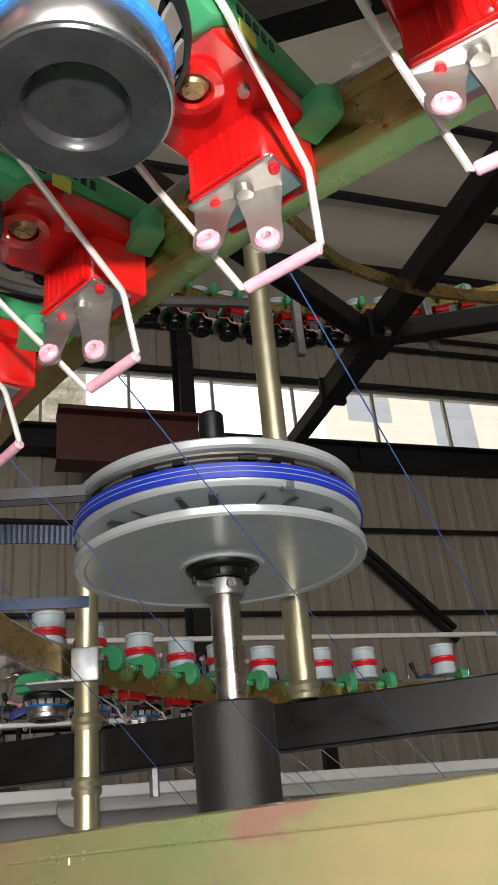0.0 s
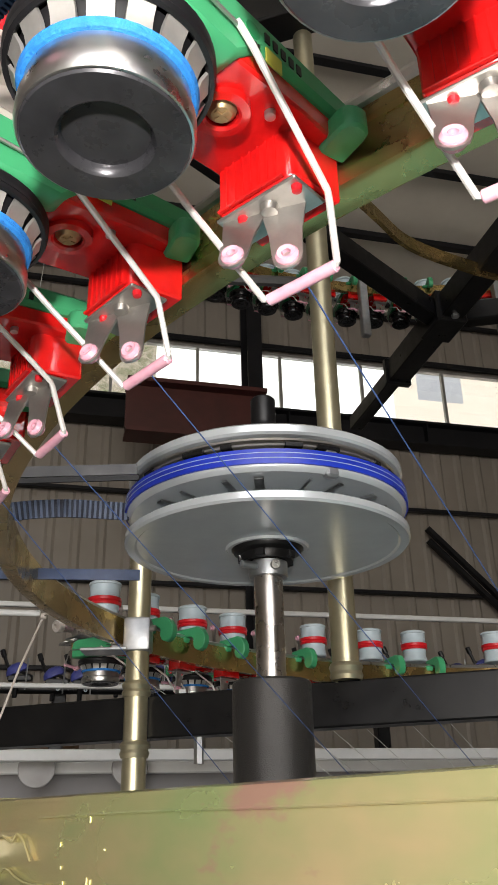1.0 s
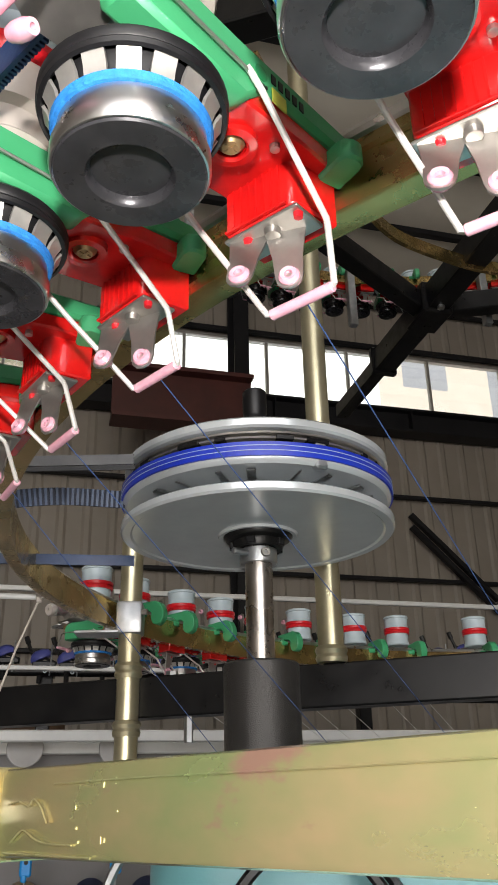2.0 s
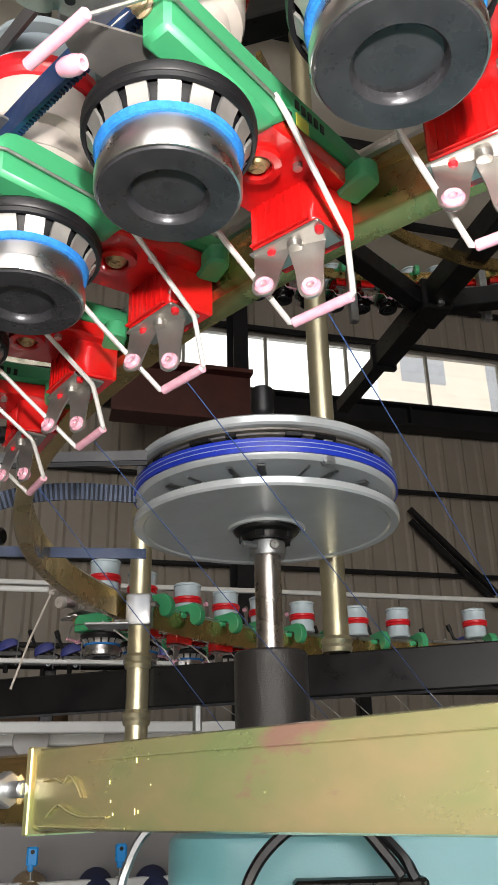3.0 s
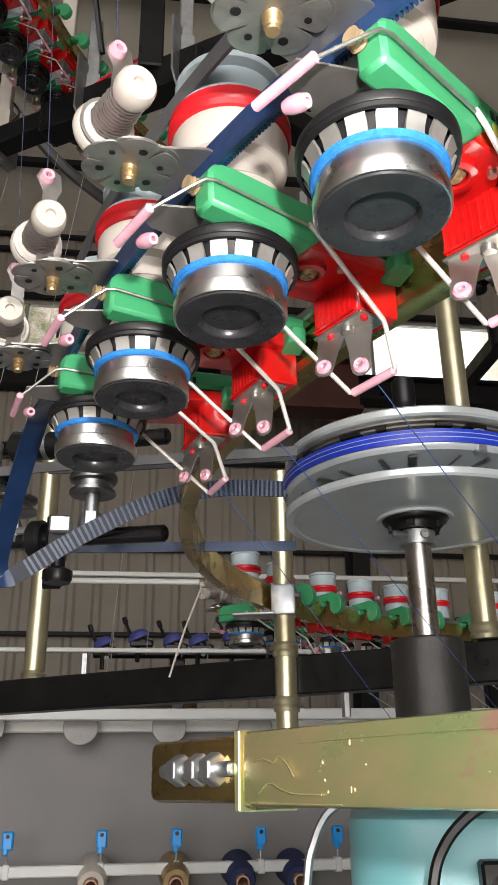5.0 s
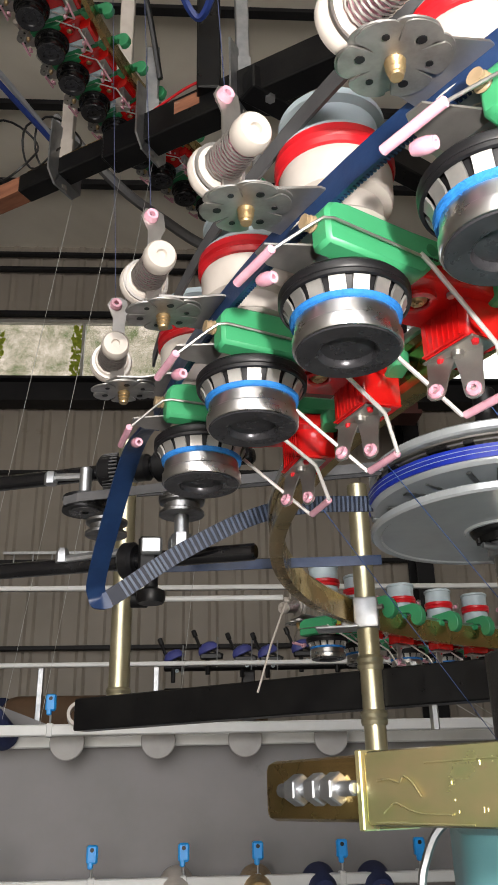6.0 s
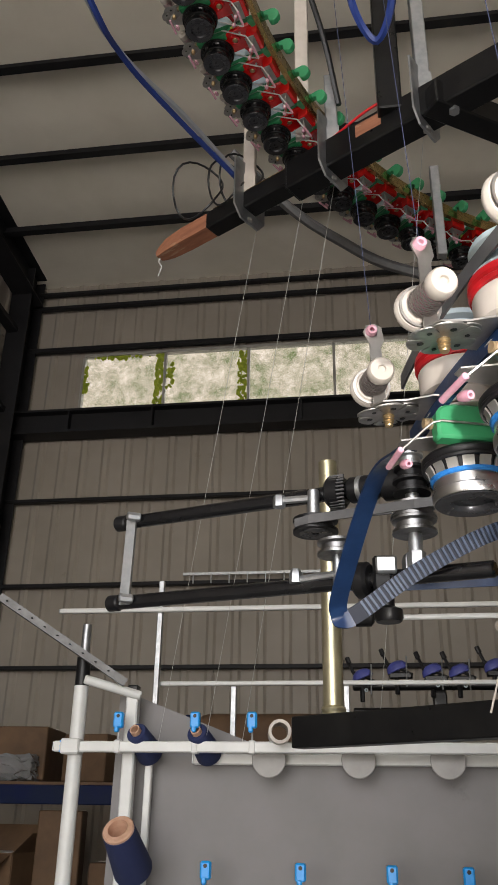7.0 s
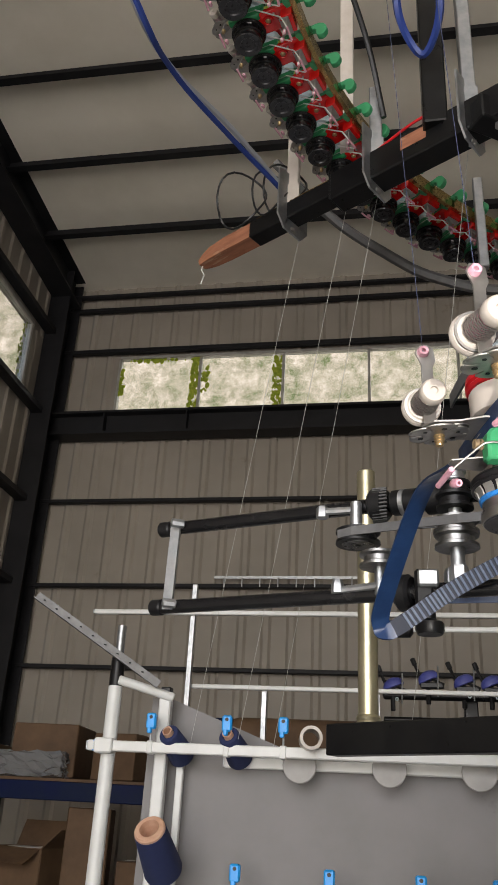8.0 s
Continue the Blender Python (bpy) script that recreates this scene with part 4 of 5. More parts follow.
    part("ceramic_eye", lathe([(0.0012, -0.005), (0.0026, -0.005), (0.0034, -0.002), (0.0034, 0.002), (0.0026, 0.005), (0.0012, 0.005)], 16, T((0.1336, -0.0122, -0.0065)) @ pose(0, 0, 0, 72, 25), closed=True), PINK, gd, "pink ceramic eye")
    part("knob", lathe([(0, 0), (0.0036, 0), (0.0042, 0.001), (0.0034, 0.002), (0.0040, 0.003), (0.0034, 0.004), (0.0036, 0.006), (0, 0.006)], 14, T((0.1205, 0.008, 0.0150)) @ pose(0, 0, 0, 0, 90)), KNOB, gd)
    return h


def ring_pose(deg, z=RZ, r=RR):
    a = radians(deg)
    return pose(CX + r * math.cos(a), CY + r * math.sin(a), z, 0, 0, deg)


NEAR = (221.66, 215.26, 208.6, 201.79, 195.08)
FAR = (137.9, 131.5, 123.9, 117.6, 111.7, 105.3, 96.9, 90.5, 79.2, 69, 63, 57)
first = feeder(ring_pose(NEAR[1]))
for deg in NEAR[:1] + NEAR[2:] + (228.3,):
    copy_thing(first, ring_pose(deg))
pale_wheel = [c for c in first.children if c.name.startswith("lower_wheel")][0].data.copy()
pale_wheel.materials[0] = PALE
# the wheels across the ring are a smaller, lower type
small = Matrix.Translation((0.0895, -0.0116, 0.024)) @ Matrix.Diagonal((1.06, 1.06, 1, 1))
small_wheels = {
    "lower_wheel": mesh_of("lower_wheel", lathe([(0, 0.030), (0.0200, 0.030), (0.0212, 0.032), (0.0208, 0.036), (0.0196, 0.038), (0.0200, 0.052), (0, 0.052)], 32, small), PALE),
    "red_band": mesh_of("red_band", lathe([(0.0190, 0.0520), (0.0222, 0.0522), (0.0230, 0.0550), (0.0222, 0.0566), (0.0234, 0.0584), (0.0230, 0.0628), (0.0190, 0.0632)], 32, small, closed=True), RED_BAND),
    "upper_wheel": mesh_of("upper_wheel", lathe([(0.0190, 0.0632), (0.0212, 0.0636), (0.0212, 0.0660), (0.0206, 0.0670), (0.0210, 0.0810), (0.0222, 0.0820), (0.0222, 0.0846), (0.0205, 0.0862), (0, 0.0865)], 32, small), PALE)}
nose = [(0.012, 0.030), (-0.026, 0.032), (-0.034, 0.028), (-0.040, 0.018), (-0.040, 0.008), (-0.036, 0.001), (-0.029, -0.002), (-0.022, 0.001), (-0.019, 0.008), (-0.020, 0.015), (-0.016, 0.019), (0.012, 0.020)]
long_hook = mesh_of("rear_hook", plate(nose, 0.012, pose(0.0, 0.006, 0.012, 90), 0.0012), GREEN)
for deg in FAR:
    f = copy_thing(first, ring_pose(deg))
    for c in f.children_recursive:
        if c.name.startswith("rear_hook"):
            c.data = long_hook
    for c in f.children:
        for k, me in small_wheels.items():
            if c.name.startswith(k):
                c.data = me

# ---------------------------------------------------------------- belts
def arc(r, d0, d1, z, n):
    return [(CX + r * math.cos(radians(d0 + (d1 - d0) * i / n)), CY + r * math.sin(radians(d0 + (d1 - d0) * i / n)), z) for i in range(n + 1)]


BR = RR + 0.0895 + 0.0250
blue = holder("toothed_belt", Matrix(), "navy blue toothed drive belt running round the feeder wheels", "belt")
run = arc(BR, 236, 191, RZ + 0.0335, 60)
hang = smooth_path([run[-1], (0.160, 0.460, 1.990), (0.124, 0.575, 1.925), (0.120, 0.603, 1.905), (0.132, 0.603, 1.902), (0.198, 0.603, 1.946), (0.271, 0.606, 1.984), (0.330, 0.615, 2.000), (0.400, 0.622, 2.004)], 10)
part("belt", sweep(run, rect(0.0018, 0.016)), BELT_BLUE, blue, smooth=False)


def ribbon(points, ups, w, t):
    bm = bmesh.new()
    rings = []
    for i, p in enumerate(points):
        a, b = Vector(points[max(0, i - 1)]), Vector(points[min(len(points) - 1, i + 1)])
        tg = (b - a).normalized()
        u = (Vector(ups[i]) - tg * tg.dot(Vector(ups[i]))).normalized()
        s = tg.cross(u)
        rings.append([bm.verts.new(Vector(p) + u * (w / 2 * x) + s * (t / 2 * y)) for x, y in ((-1, -1), (1, -1), (1, 1), (-1, 1))])
    for a, b in zip(rings, rings[1:]):
        for i in range(4):
            bm.faces.new((a[i], a[(i + 1) % 4], b[(i + 1) % 4], b[i]))
    bm.faces.new(rings[0])
    bm.faces.new(rings[-1])
    bmesh.ops.recalc_face_normals(bm, faces=bm.faces[:])
    return bm


ups = []
for i in range(len(hang)):
    f = i / (len(hang) - 1)
    if f < 0.40:
        ups.append(Vector((0.75, 0.1, 0.35)).lerp(Vector((1, 0.1, 0.1)), f / 0.4))
    elif f < 0.60:
        ups.append(Vector((1, 0.1, 0.1)).lerp(Vector((-0.2, -0.3, 1)), (f - 0.4) / 0.2))
    else:
        ups.append(Vector((-0.2, -0.3, 1)).lerp(Vector((0, 0, 1)), (f - 0.6) / 0.4))
cut = int(len(hang) * 0.50)
part("hanging_loop", ribbon(hang[:cut + 1], ups[:cut + 1], 0.018, 0.0018), BELT_BLUE, blue)
part("toothed_run", ribbon(hang[cut:], ups[cut:], 0.017, 0.0018), BELT_BASE, blue)
for pts, z0 in ((arc(BR - 0.0022, 236, 191, RZ + 0.0335, 300), 0),):
    tb = bmesh.new()
    for p in pts:
        a = math.atan2(p[1] - CY, p[0] - CX)
        bmesh.ops.create_cube(tb, size=1.0, matrix=Matrix.Translation(p) @ Matrix.Rotation(a, 4, "Z") @ Matrix.Diagonal((0.0026, 0.0011, 0.016, 1)))
    tagged(part("belt_teeth", tb, BELT_BLUE, blue, smooth=False), kind="stuff")
# teeth of this run: lighter than the belt, on a darker base
tb = bmesh.new()
dense = smooth_path(hang[int(len(hang) * 0.52):], 6)
acc, last = 0.0, Vector(dense[0])
for i, p in enumerate(dense[1:-1], 1):
    p = Vector(p)
    acc += (p - last).length
    last = p
    if acc > 0.0045:
        acc = 0.0
        tg = (Vector(dense[i + 1]) - Vector(dense[i - 1])).normalized()
        u = Vector((-0.15, -0.25, 1))
        u = (u - tg * tg.dot(u)).normalized()
        s = tg.cross(u)
        rot = Matrix((tg, s, u)).transposed().to_4x4()
        bmesh.ops.create_cube(tb, size=1.0, matrix=Matrix.Translation(p + s * 0.0012) @ rot @ Matrix.Diagonal((0.0024, 0.0040, 0.0165, 1)))
tagged(part("belt_teeth", tb, BELT_TOOTH, blue, smooth=False), kind="stuff")

thing("grey_belt", sweep(arc(BR + 0.0005, 238, 190, RZ + 0.0915, 60), rect(0.0018, 0.012)), BELT_GREY, "smooth grey drive belt round the upper feeder wheels", "belt", smooth=False)
# belts from the discs to the tension pulleys
def loop_belt(name, pts, w, material, label):
    return thing(name, sweep(pts, rect(0.0020, w)), material, label, "belt", smooth=False)


loop_belt("flat_belt", [(0.405, 0.590, 2.030), (0.20, 0.650, 2.032), (0.15, 0.660, 2.032)], 0.012, RUBBER, "dark grey flat belt leading to the drive discs")
loop_belt("flat_belt", [(0.420, 0.690, 1.962), (0.16, 0.720, 1.962), (0.10, 0.705, 1.962)], 0.011, BELT_BLUE, "navy flat belt leading to the tension pulley")

# ---------------------------------------------------------------- belt tensioner on two black rods
tens = holder("belt_tensioner", Matrix(), "belt tensioner with two black rods, clamps and small steel pulleys", "belt tensioner")
ra0, ra1 = Vector((-0.175, 0.803, 2.077)), Vector((0.275, 0.605, 2.052))
rb0, rb1 = Vector((-0.178, 0.806, 1.970)), Vector((0.275, 0.605, 1.948))
for a, b in ((ra0, ra1), (rb0, rb1)):
    r = part("rod", rod(a, b, 0.0088, 16), GLOSS_BLACK, tens, "glossy black rod")
    part("end_cap", rod(a - (b - a).normalized() * 0.006, a + (b - a).normalized() * 0.014, 0.0105, 16), RUBBER, r)
for a, b in ((ra0.lerp(ra1, 0.05), rb0.lerp(rb1, 0.05)),):
    pl = part("link_plate", sweep([a + Vector((0, -0.012, 0.006)), b + Vector((0, -0.012, -0.006))], rect(0.014, 0.004), up=(0.3, 1, 0)), GALV, tens, "galvanised link plate")
    for q in (a, b):
        part("bolt", rod(q + Vector((-0.004, -0.024, 0)), q + Vector((0.012, -0.016, 0)), 0.006, 8), GALV, pl)


def v_pulley(at, r, parent, material=ALU_DARK):
    p = part("pulley", lathe([(0.004, -0.008), (r, -0.008), (r, -0.005), (r * 0.8, -0.003), (r * 0.8, 0.003), (r, 0.005), (r, 0.008), (0.004, 0.008)], 28, Matrix.Translation(at)), material, parent, "small steel pulley")
    return p


axd = (ra1 - ra0).normalized()


def along(x, base):
    return base + axd * ((x - base.x) / axd.x)


k0 = along(0.120, ra0)
part("knurled_clamp", rod(k0 - axd * 0.012, k0 + axd * 0.010, 0.0195, 28), RUBBER, tens, "black knurled clamp ring")
for a in range(28):
    q = Vector((0, math.cos(a * 2 * math.pi / 28), math.sin(a * 2 * math.pi / 28))) * 0.0195
    part("knurl", rod(k0 - axd * 0.010 + q, k0 + axd * 0.008 + q, 0.0012, 5), BELT_GREY, tens)
part("clamp_barrel", rod(k0 + axd * 0.014, k0 + axd * 0.050, 0.0150, 24), RUBBER, tens)
part("barrel_band", rod(k0 + axd * 0.026, k0 + axd * 0.034, 0.0156, 24), GALV, tens)
part("clamp_barrel", rod(k0 + axd * 0.054, k0 + axd * 0.105, 0.0175, 24), RUBBER, tens)
q = along(0.092, ra0) + Vector((0, -0.014, -0.008))
part("arm", rod(q + Vector((-0.038, 0.010, 0.002)), q, 0.0045, 8), GALV, tens)
part("bolt", lathe([(0, 0), (0.0075, 0), (0.0075, 0.012), (0.006, 0.014), (0, 0.014)], 6, Matrix.Translation(q + Vector((-0.040, 0.010, -0.006)))), GALV, tens)
part("bolt", rod(q + Vector((0, 0, 0.010)), q + Vector((0, 0, -0.024)), 0.0068, 14), GALV, tens)
w1 = q + Vector((0.002, 0, -0.034))
v_pulley(w1, 0.0255, tens, RUBBER)
part("pulley_face", lathe([(0.004, -0.0088), (0.018, -0.0090), (0.018, -0.0080)], 24, Matrix.Translation(w1)), DRUM_BLACK, tens)
w2 = w1 + Vector((0.024, -0.004, -0.028))
v_pulley(w2, 0.0225, tens)
part("bolt", rod(w2 + Vector((0, 0, 0.012)), w2 + Vector((0, 0, -0.040)), 0.0060, 12), GALV, tens)
q2 = along(0.200, ra0) + Vector((0, -0.014, 0))
part("bolt", rod(q2 + Vector((0, 0, 0.030)), q2 + Vector((0, 0, -0.105)), 0.0075, 14), GALV, tens)
for dz, r, mt in ((0.018, 0.0145, GALV), (0.002, 0.0180, RUBBER), (-0.012, 0.0200, RUBBER), (-0.040, 0.0245, ALU_DARK), (-0.056, 0.0235, ALU_DARK)):
    v_pulley(q2 + Vector((0, 0, dz)), r, tens, mt)
part("bolt", lathe([(0, 0), (0.010, 0), (0.010, 0.016), (0, 0.016)], 6, Matrix.Translation(q2 + Vector((0, 0, -0.100)))), GALV, tens)
bxd = (rb1 - rb0).normalized()
pb = rb0 + bxd * ((0.165 - rb0.x) / bxd.x)
part("clamp_block", bm_box(pb.x, pb.y, pb.z, 0.020, 0.030, 0.044, 0.003), BLACK, tens)
part("clamp_nut", bm_box(pb.x + 0.004, pb.y - 0.018, pb.z + 0.010, 0.022, 0.010, 0.018, 0.002), GALV, tens)
part("knurled_clamp", rod(pb - bxd * 0.030, pb - bxd * 0.013, 0.0200, 28), RUBBER, tens)
part("star_knob", lathe([(0, 0), (0.013, 0), (0.015, 0.004), (0.015, 0.012), (0.007, 0.016), (0.006, 0.04), (0, 0.04)], 12, Matrix.Translation(pb + Vector((0.004, -0.010, -0.048)))), RUBBER, tens)
part("arm", rod(pb + Vector((-0.095, 0.034, 0.010)), pb + Vector((-0.02, 0.0, 0.010)), 0.0045, 8), GALV, tens)
for dx in (-0.095, -0.045, 0.028):
    part("bolt", lathe([(0, 0), (0.0075, 0), (0.0075, 0.010), (0.005, 0.016), (0, 0.016)], 6, Matrix.Translation(pb + Vector((dx, -0.36 * dx - 0.002, 0.006)))), GALV, tens)
q = w1 - Vector((0.016, -0.006, -0.046))
blt = loop_belt("tension_belt", [w1 + Vector((-0.022, -0.013, 0)), w1 + Vector((-0.006, -0.025, 0)), q2 + Vector((0, -0.026, -0.040)), (0.40, 0.56, 2.022)], 0.010, BELT_GREY, "light grey belt over the tension pulleys")

# zip tie and white rod at the ring
tie = holder("cable_tie", Matrix(), "white plastic cable tie with a long loose tail", "cable tie")
zp = Vector((0.3287, 0.8449, 1.9528))
part("strap", tube([zp + Vector((0.004, -0.006, 0.036)), zp + Vector((0.004, -0.008, 0.0)), zp], 0.0012, 6), IVORY, tie)
part("tail", tube([zp, zp.lerp(Vector((0.2904, 0.8644, 1.8417)), 0.5) + Vector((-0.002, 0, 0)), (0.2904, 0.8644, 1.8417)], 0.0014, 6), IVORY, tie)
part("head", bm_box(zp.x, zp.y, zp.z, 0.007, 0.007, 0.006, 0.001), IVORY, tie)
thing("guide_rod", rod((0.14, 0.845, 1.955), (0.325, 0.850, 1.957), 0.0035, 10), WHITE_PAINT, "thin white rod beside the ring", "rod")
thing("rod_knob", lathe([(0, 0), (0.011, 0), (0.011, 0.02), (0.006, 0.024), (0, 0.024)], 16, Matrix.Translation((0.132, 0.845, 1.955)) @ pose(0, 0, 0, 0, 90, 0)), RUBBER, "black plastic knob on the white rod", "knob")

# ---------------------------------------------------------------- threads
def thread(points, r, material, label="thin taut yarn"):
    thing("yarn", tube(points, r, 5), material, label, "yarn", "yarns")


for deg in NEAR:
    p = on_ring(deg, 0.008, -0.002, -0.0445)
    thread([p, Vector((SX + 0.62, SY + 0.45, 1.55)) + Vector((0.03 * (deg - 208), 0.01 * (deg - 208), 0))], 0.00032, THREAD, "navy yarn running from a feeder down into the machine")
    a = on_ring(deg, 0.151, -0.018, 0.1005)
    thread([a, a + Vector((-0.05, -0.02, 1.0))], 0.00028, THREAD_DARK, "navy yarn coming down to a feeder eye")
for deg in FAR[:8]:
    p = on_ring(deg, 0.0, 0, -0.04)
    thread([p, Vector((1.0, 0.55, 1.45))], 0.0005, THREAD_PALE, "pale yarn running from a feeder into the machine")

# ---------------------------------------------------------------- upper feeder ring and its black star frame
UR, UZ = 1.06, 3.035
UX, UY = 1.02, 0.56
upper = holder("upper_ring", pose(UX, UY, 0), "upper steel ring carrying more yarn feeders", "ring rail")
part("rail", lathe([(UR - 0.010, UZ), (UR, UZ), (UR, UZ + 0.030), (UR - 0.010, UZ + 0.030)], 160, closed=True), RING, upper)


def repaint(ob, material):
    d = ob.data.copy()
    d.materials[0] = material
    return d


drum_ob = [c for c in first.children if c.name.startswith("drum")][0]
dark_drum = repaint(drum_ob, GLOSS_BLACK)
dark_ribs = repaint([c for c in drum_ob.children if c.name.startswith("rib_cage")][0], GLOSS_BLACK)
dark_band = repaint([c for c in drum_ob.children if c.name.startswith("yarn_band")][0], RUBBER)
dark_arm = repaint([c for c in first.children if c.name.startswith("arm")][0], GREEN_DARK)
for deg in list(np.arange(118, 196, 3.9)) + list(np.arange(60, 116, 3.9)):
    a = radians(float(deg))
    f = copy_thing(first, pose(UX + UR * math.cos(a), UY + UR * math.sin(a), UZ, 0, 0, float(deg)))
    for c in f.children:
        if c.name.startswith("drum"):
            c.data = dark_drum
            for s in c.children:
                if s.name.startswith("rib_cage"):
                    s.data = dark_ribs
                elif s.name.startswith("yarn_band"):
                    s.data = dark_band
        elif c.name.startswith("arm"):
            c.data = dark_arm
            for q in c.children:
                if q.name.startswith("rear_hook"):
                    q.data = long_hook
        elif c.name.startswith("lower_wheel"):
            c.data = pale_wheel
HUBX, HUBY = 1.28, 0.367


def spoke(deg, r0, r1, z, w=0.055, h=0.07, wood=0.0):
    s = holder("star_arm", pose(HUBX, HUBY, z, 0, 0, deg), "black steel arm of the overhead star frame", "beam", "overhead frame arms")
    part("bar", bm_box((r0 + r1) / 2, 0, 0, r1 - r0, w, h, 0.003), BLACK, s)
    part("end_plate", bm_box(r1 + 0.001, 0, 0, 0.004, w * 0.94, h * 0.94, 0.001), RUBBER, s)
    for rr in (0.35, 0.75):
        part("bolt", lathe([(0, 0), (0.010, 0), (0.010, 0.008), (0, 0.008)], 6, Matrix.Translation((r1 * rr, 0, -h / 2 - 0.008))), GALV, s)
    if wood:
        outer = part("slim_bar", bm_box(r1 + 0.105, 0, 0.004, 0.25, w * 0.80, h * 0.62, 0.003), BLACK, s, "slimmer black tube with a worn top")
        part("worn_top", bm_box(r1 + 0.10, 0, 0.004 + h * 0.31 + 0.001, 0.22, w * 0.72, 0.002), RING, outer, "bare brownish metal top")
        e0 = r1 + 0.20
        tip = sweep([(e0, 0, 0.004), (e0 + wood * 0.55, 0, 0.004), (e0 + wood * 0.80, 0, 0.003), (e0 + wood * 0.93, 0, 0.0), (e0 + wood, 0, -0.003)], rect(w * 0.72, h * 0.56))
        for v in tip.verts:
            f = max(0.0, (v.co.x - e0) / wood - 0.5) * 2
            k = 1 - 0.55 * f ** 3
            v.co.y, v.co.z = v.co.y * k, v.co.z * k
        part("wooden_end", tip, PEEL, s, "red-brown peeling wooden end")
    return s


main_arm = spoke(148.5, 0.0, 1.463, 2.94, wood=0.20)
part("worn_patch", bm_box(1.262, 0, 0.010, 0.060, 0.0565, 0.034, 0.002), PEEL, main_arm, "bare copper-brown worn patch")
far_arm = spoke(90.0, 0.0, 1.46, 2.93, 0.062, 0.07)
part("slim_bar", bm_box(1.63, 0, 0, 0.36, 0.042, 0.048, 0.003), BLACK, far_arm)
part("collar", bm_box(1.462, 0, 0, 0.022, 0.078, 0.086, 0.004), BLACK, far_arm)
part("collar", bm_box(1.16, 0, 0, 0.11, 0.084, 0.090, 0.005), BLACK, far_arm)
spoke(208.5, 0.0, 1.6, 2.93)
spoke(28.5, 0.0, 1.4, 2.93)
# tie bar between two arms, and the upright column
tie0, tie1 = Vector((0.30, 0.93, 2.93)), Vector((1.25, 1.52, 2.93))
tb2 = bm_box(0, 0, 0, (tie1 - tie0).length, 0.045, 0.055, 0.003)
tb2.transform(Matrix.Translation((tie0 + tie1) / 2) @ Matrix.Rotation(math.atan2(tie1.y - tie0.y, tie1.x - tie0.x), 4, "Z"))
thing("tie_beam", tb2, BLACK, "black tie beam between the overhead arms", "beam", "overhead tie beams")
tb3 = bm_box(0, 0, 0, 1.0, 0.045, 0.055, 0.003)
tb3.transform(Matrix.Translation((1.74, 1.325, 2.93)) @ Matrix.Rotation(radians(-24), 4, "Z"))
thing("tie_beam", tb3, BLACK, "black tie beam between the overhead arms", "beam", "overhead tie beams")
thing("frame_column", bm_box(0.232, 0.985, 3.38, 0.046, 0.046, 0.86, 0.003), BLACK, "black square column rising from the overhead arm", "column")


def u_clamp(x, y, z, deg):
    c = holder("u_clamp", pose(x, y, z, 0, 0, deg), "galvanised bent strap clamp on the frame arm", "clamp", "strap clamps")
    part("strap", sweep([(0, -0.034, 0.10), (0, -0.034, -0.030), (0, -0.026, -0.041), (0, 0.026, -0.041), (0, 0.034, -0.030), (0, 0.034, 0.10)], rect(0.034, 0.004), up=(1, 0, 0)), GALV, c)
    part("bolt", lathe([(0, 0), (0.008, 0), (0.008, 0.008), (0, 0.008)], 6, Matrix.Translation((0, 0, -0.052))), STEEL, c)
    return c


ca, sa = math.cos(radians(148.5)), math.sin(radians(148.5))
for rr, mt, h in ((1.153, GALV, 0.62), (1.363, GALV, 0.20), (1.583, IVORY, 0.36)):
    x, y = HUBX + rr * ca, HUBY + rr * sa
    u_clamp(x, y, 2.948 if rr > 1.5 else 2.938, 148.5)
    thing("upright_bar", join(bm_box(x, y, 2.965 + h / 2, 0.026, 0.034, h, 0.002), bm_box(x, y - 0.018, 2.99, 0.030, 0.004, 0.05)), mt, "upright flat bar clamped above the frame arm", "bar", "upright bars", smooth=False)
thing("upright_bar", bm_box(0.055, 1.12, 3.32, 0.03, 0.03, 0.56, 0.002), IVORY, "upright flat bar clamped above the frame arm", "bar", "upright bars", smooth=False)
curve_thing("red_wire", [(0.118, 1.052, 2.972), (0.19, 1.00, 2.985), (0.25, 0.965, 2.985)], 0.003, RED_BAND, "thin red wire along the frame arm", "wire")
curve_thing("black_hose", [(0.20, 0.80, 3.30), (0.245, 0.86, 3.15), (0.215, 0.93, 3.09), (0.17, 0.90, 3.16), (0.16, 0.84, 3.28)], 0.008, CABLE_BLUE, "dark blue hose hanging in a loop", "hose")
curve_thing("black_cable", [(0.02, 0.95, 3.55), (0.10, 1.00, 3.25), (0.135, 1.05, 3.06)], 0.006, CABLE_BLACK, "black cable leading down to the arm", "cable")
for deg in (86, 112, 66, 30, 50, 130):
    a = radians(deg)
    thing("ring_hanger", bm_box(UX + (UR - 0.02) * math.cos(a), UY + (UR - 0.02) * math.sin(a), 3.02, 0.022, 0.022, 0.26, 0.002), GALV, "slim perforated hanger of the upper ring", "bar", "ring hangers", smooth=False)

thing("inner_ring_segment", sweep(smooth_path([(0.62, 0.86, 2.93), (0.74, 1.00, 2.915), (0.86, 1.095, 2.905), (0.945, 1.155, 2.90), (1.05, 1.228, 2.90), (1.19, 1.270, 2.90), (1.33, 1.290, 2.90), (1.55, 1.27, 2.90), (1.8, 1.15, 2.90)], 6), rect(0.010, 0.032)), RING, "curved brown rail below the overhead frame", "ring rail", smooth=False)

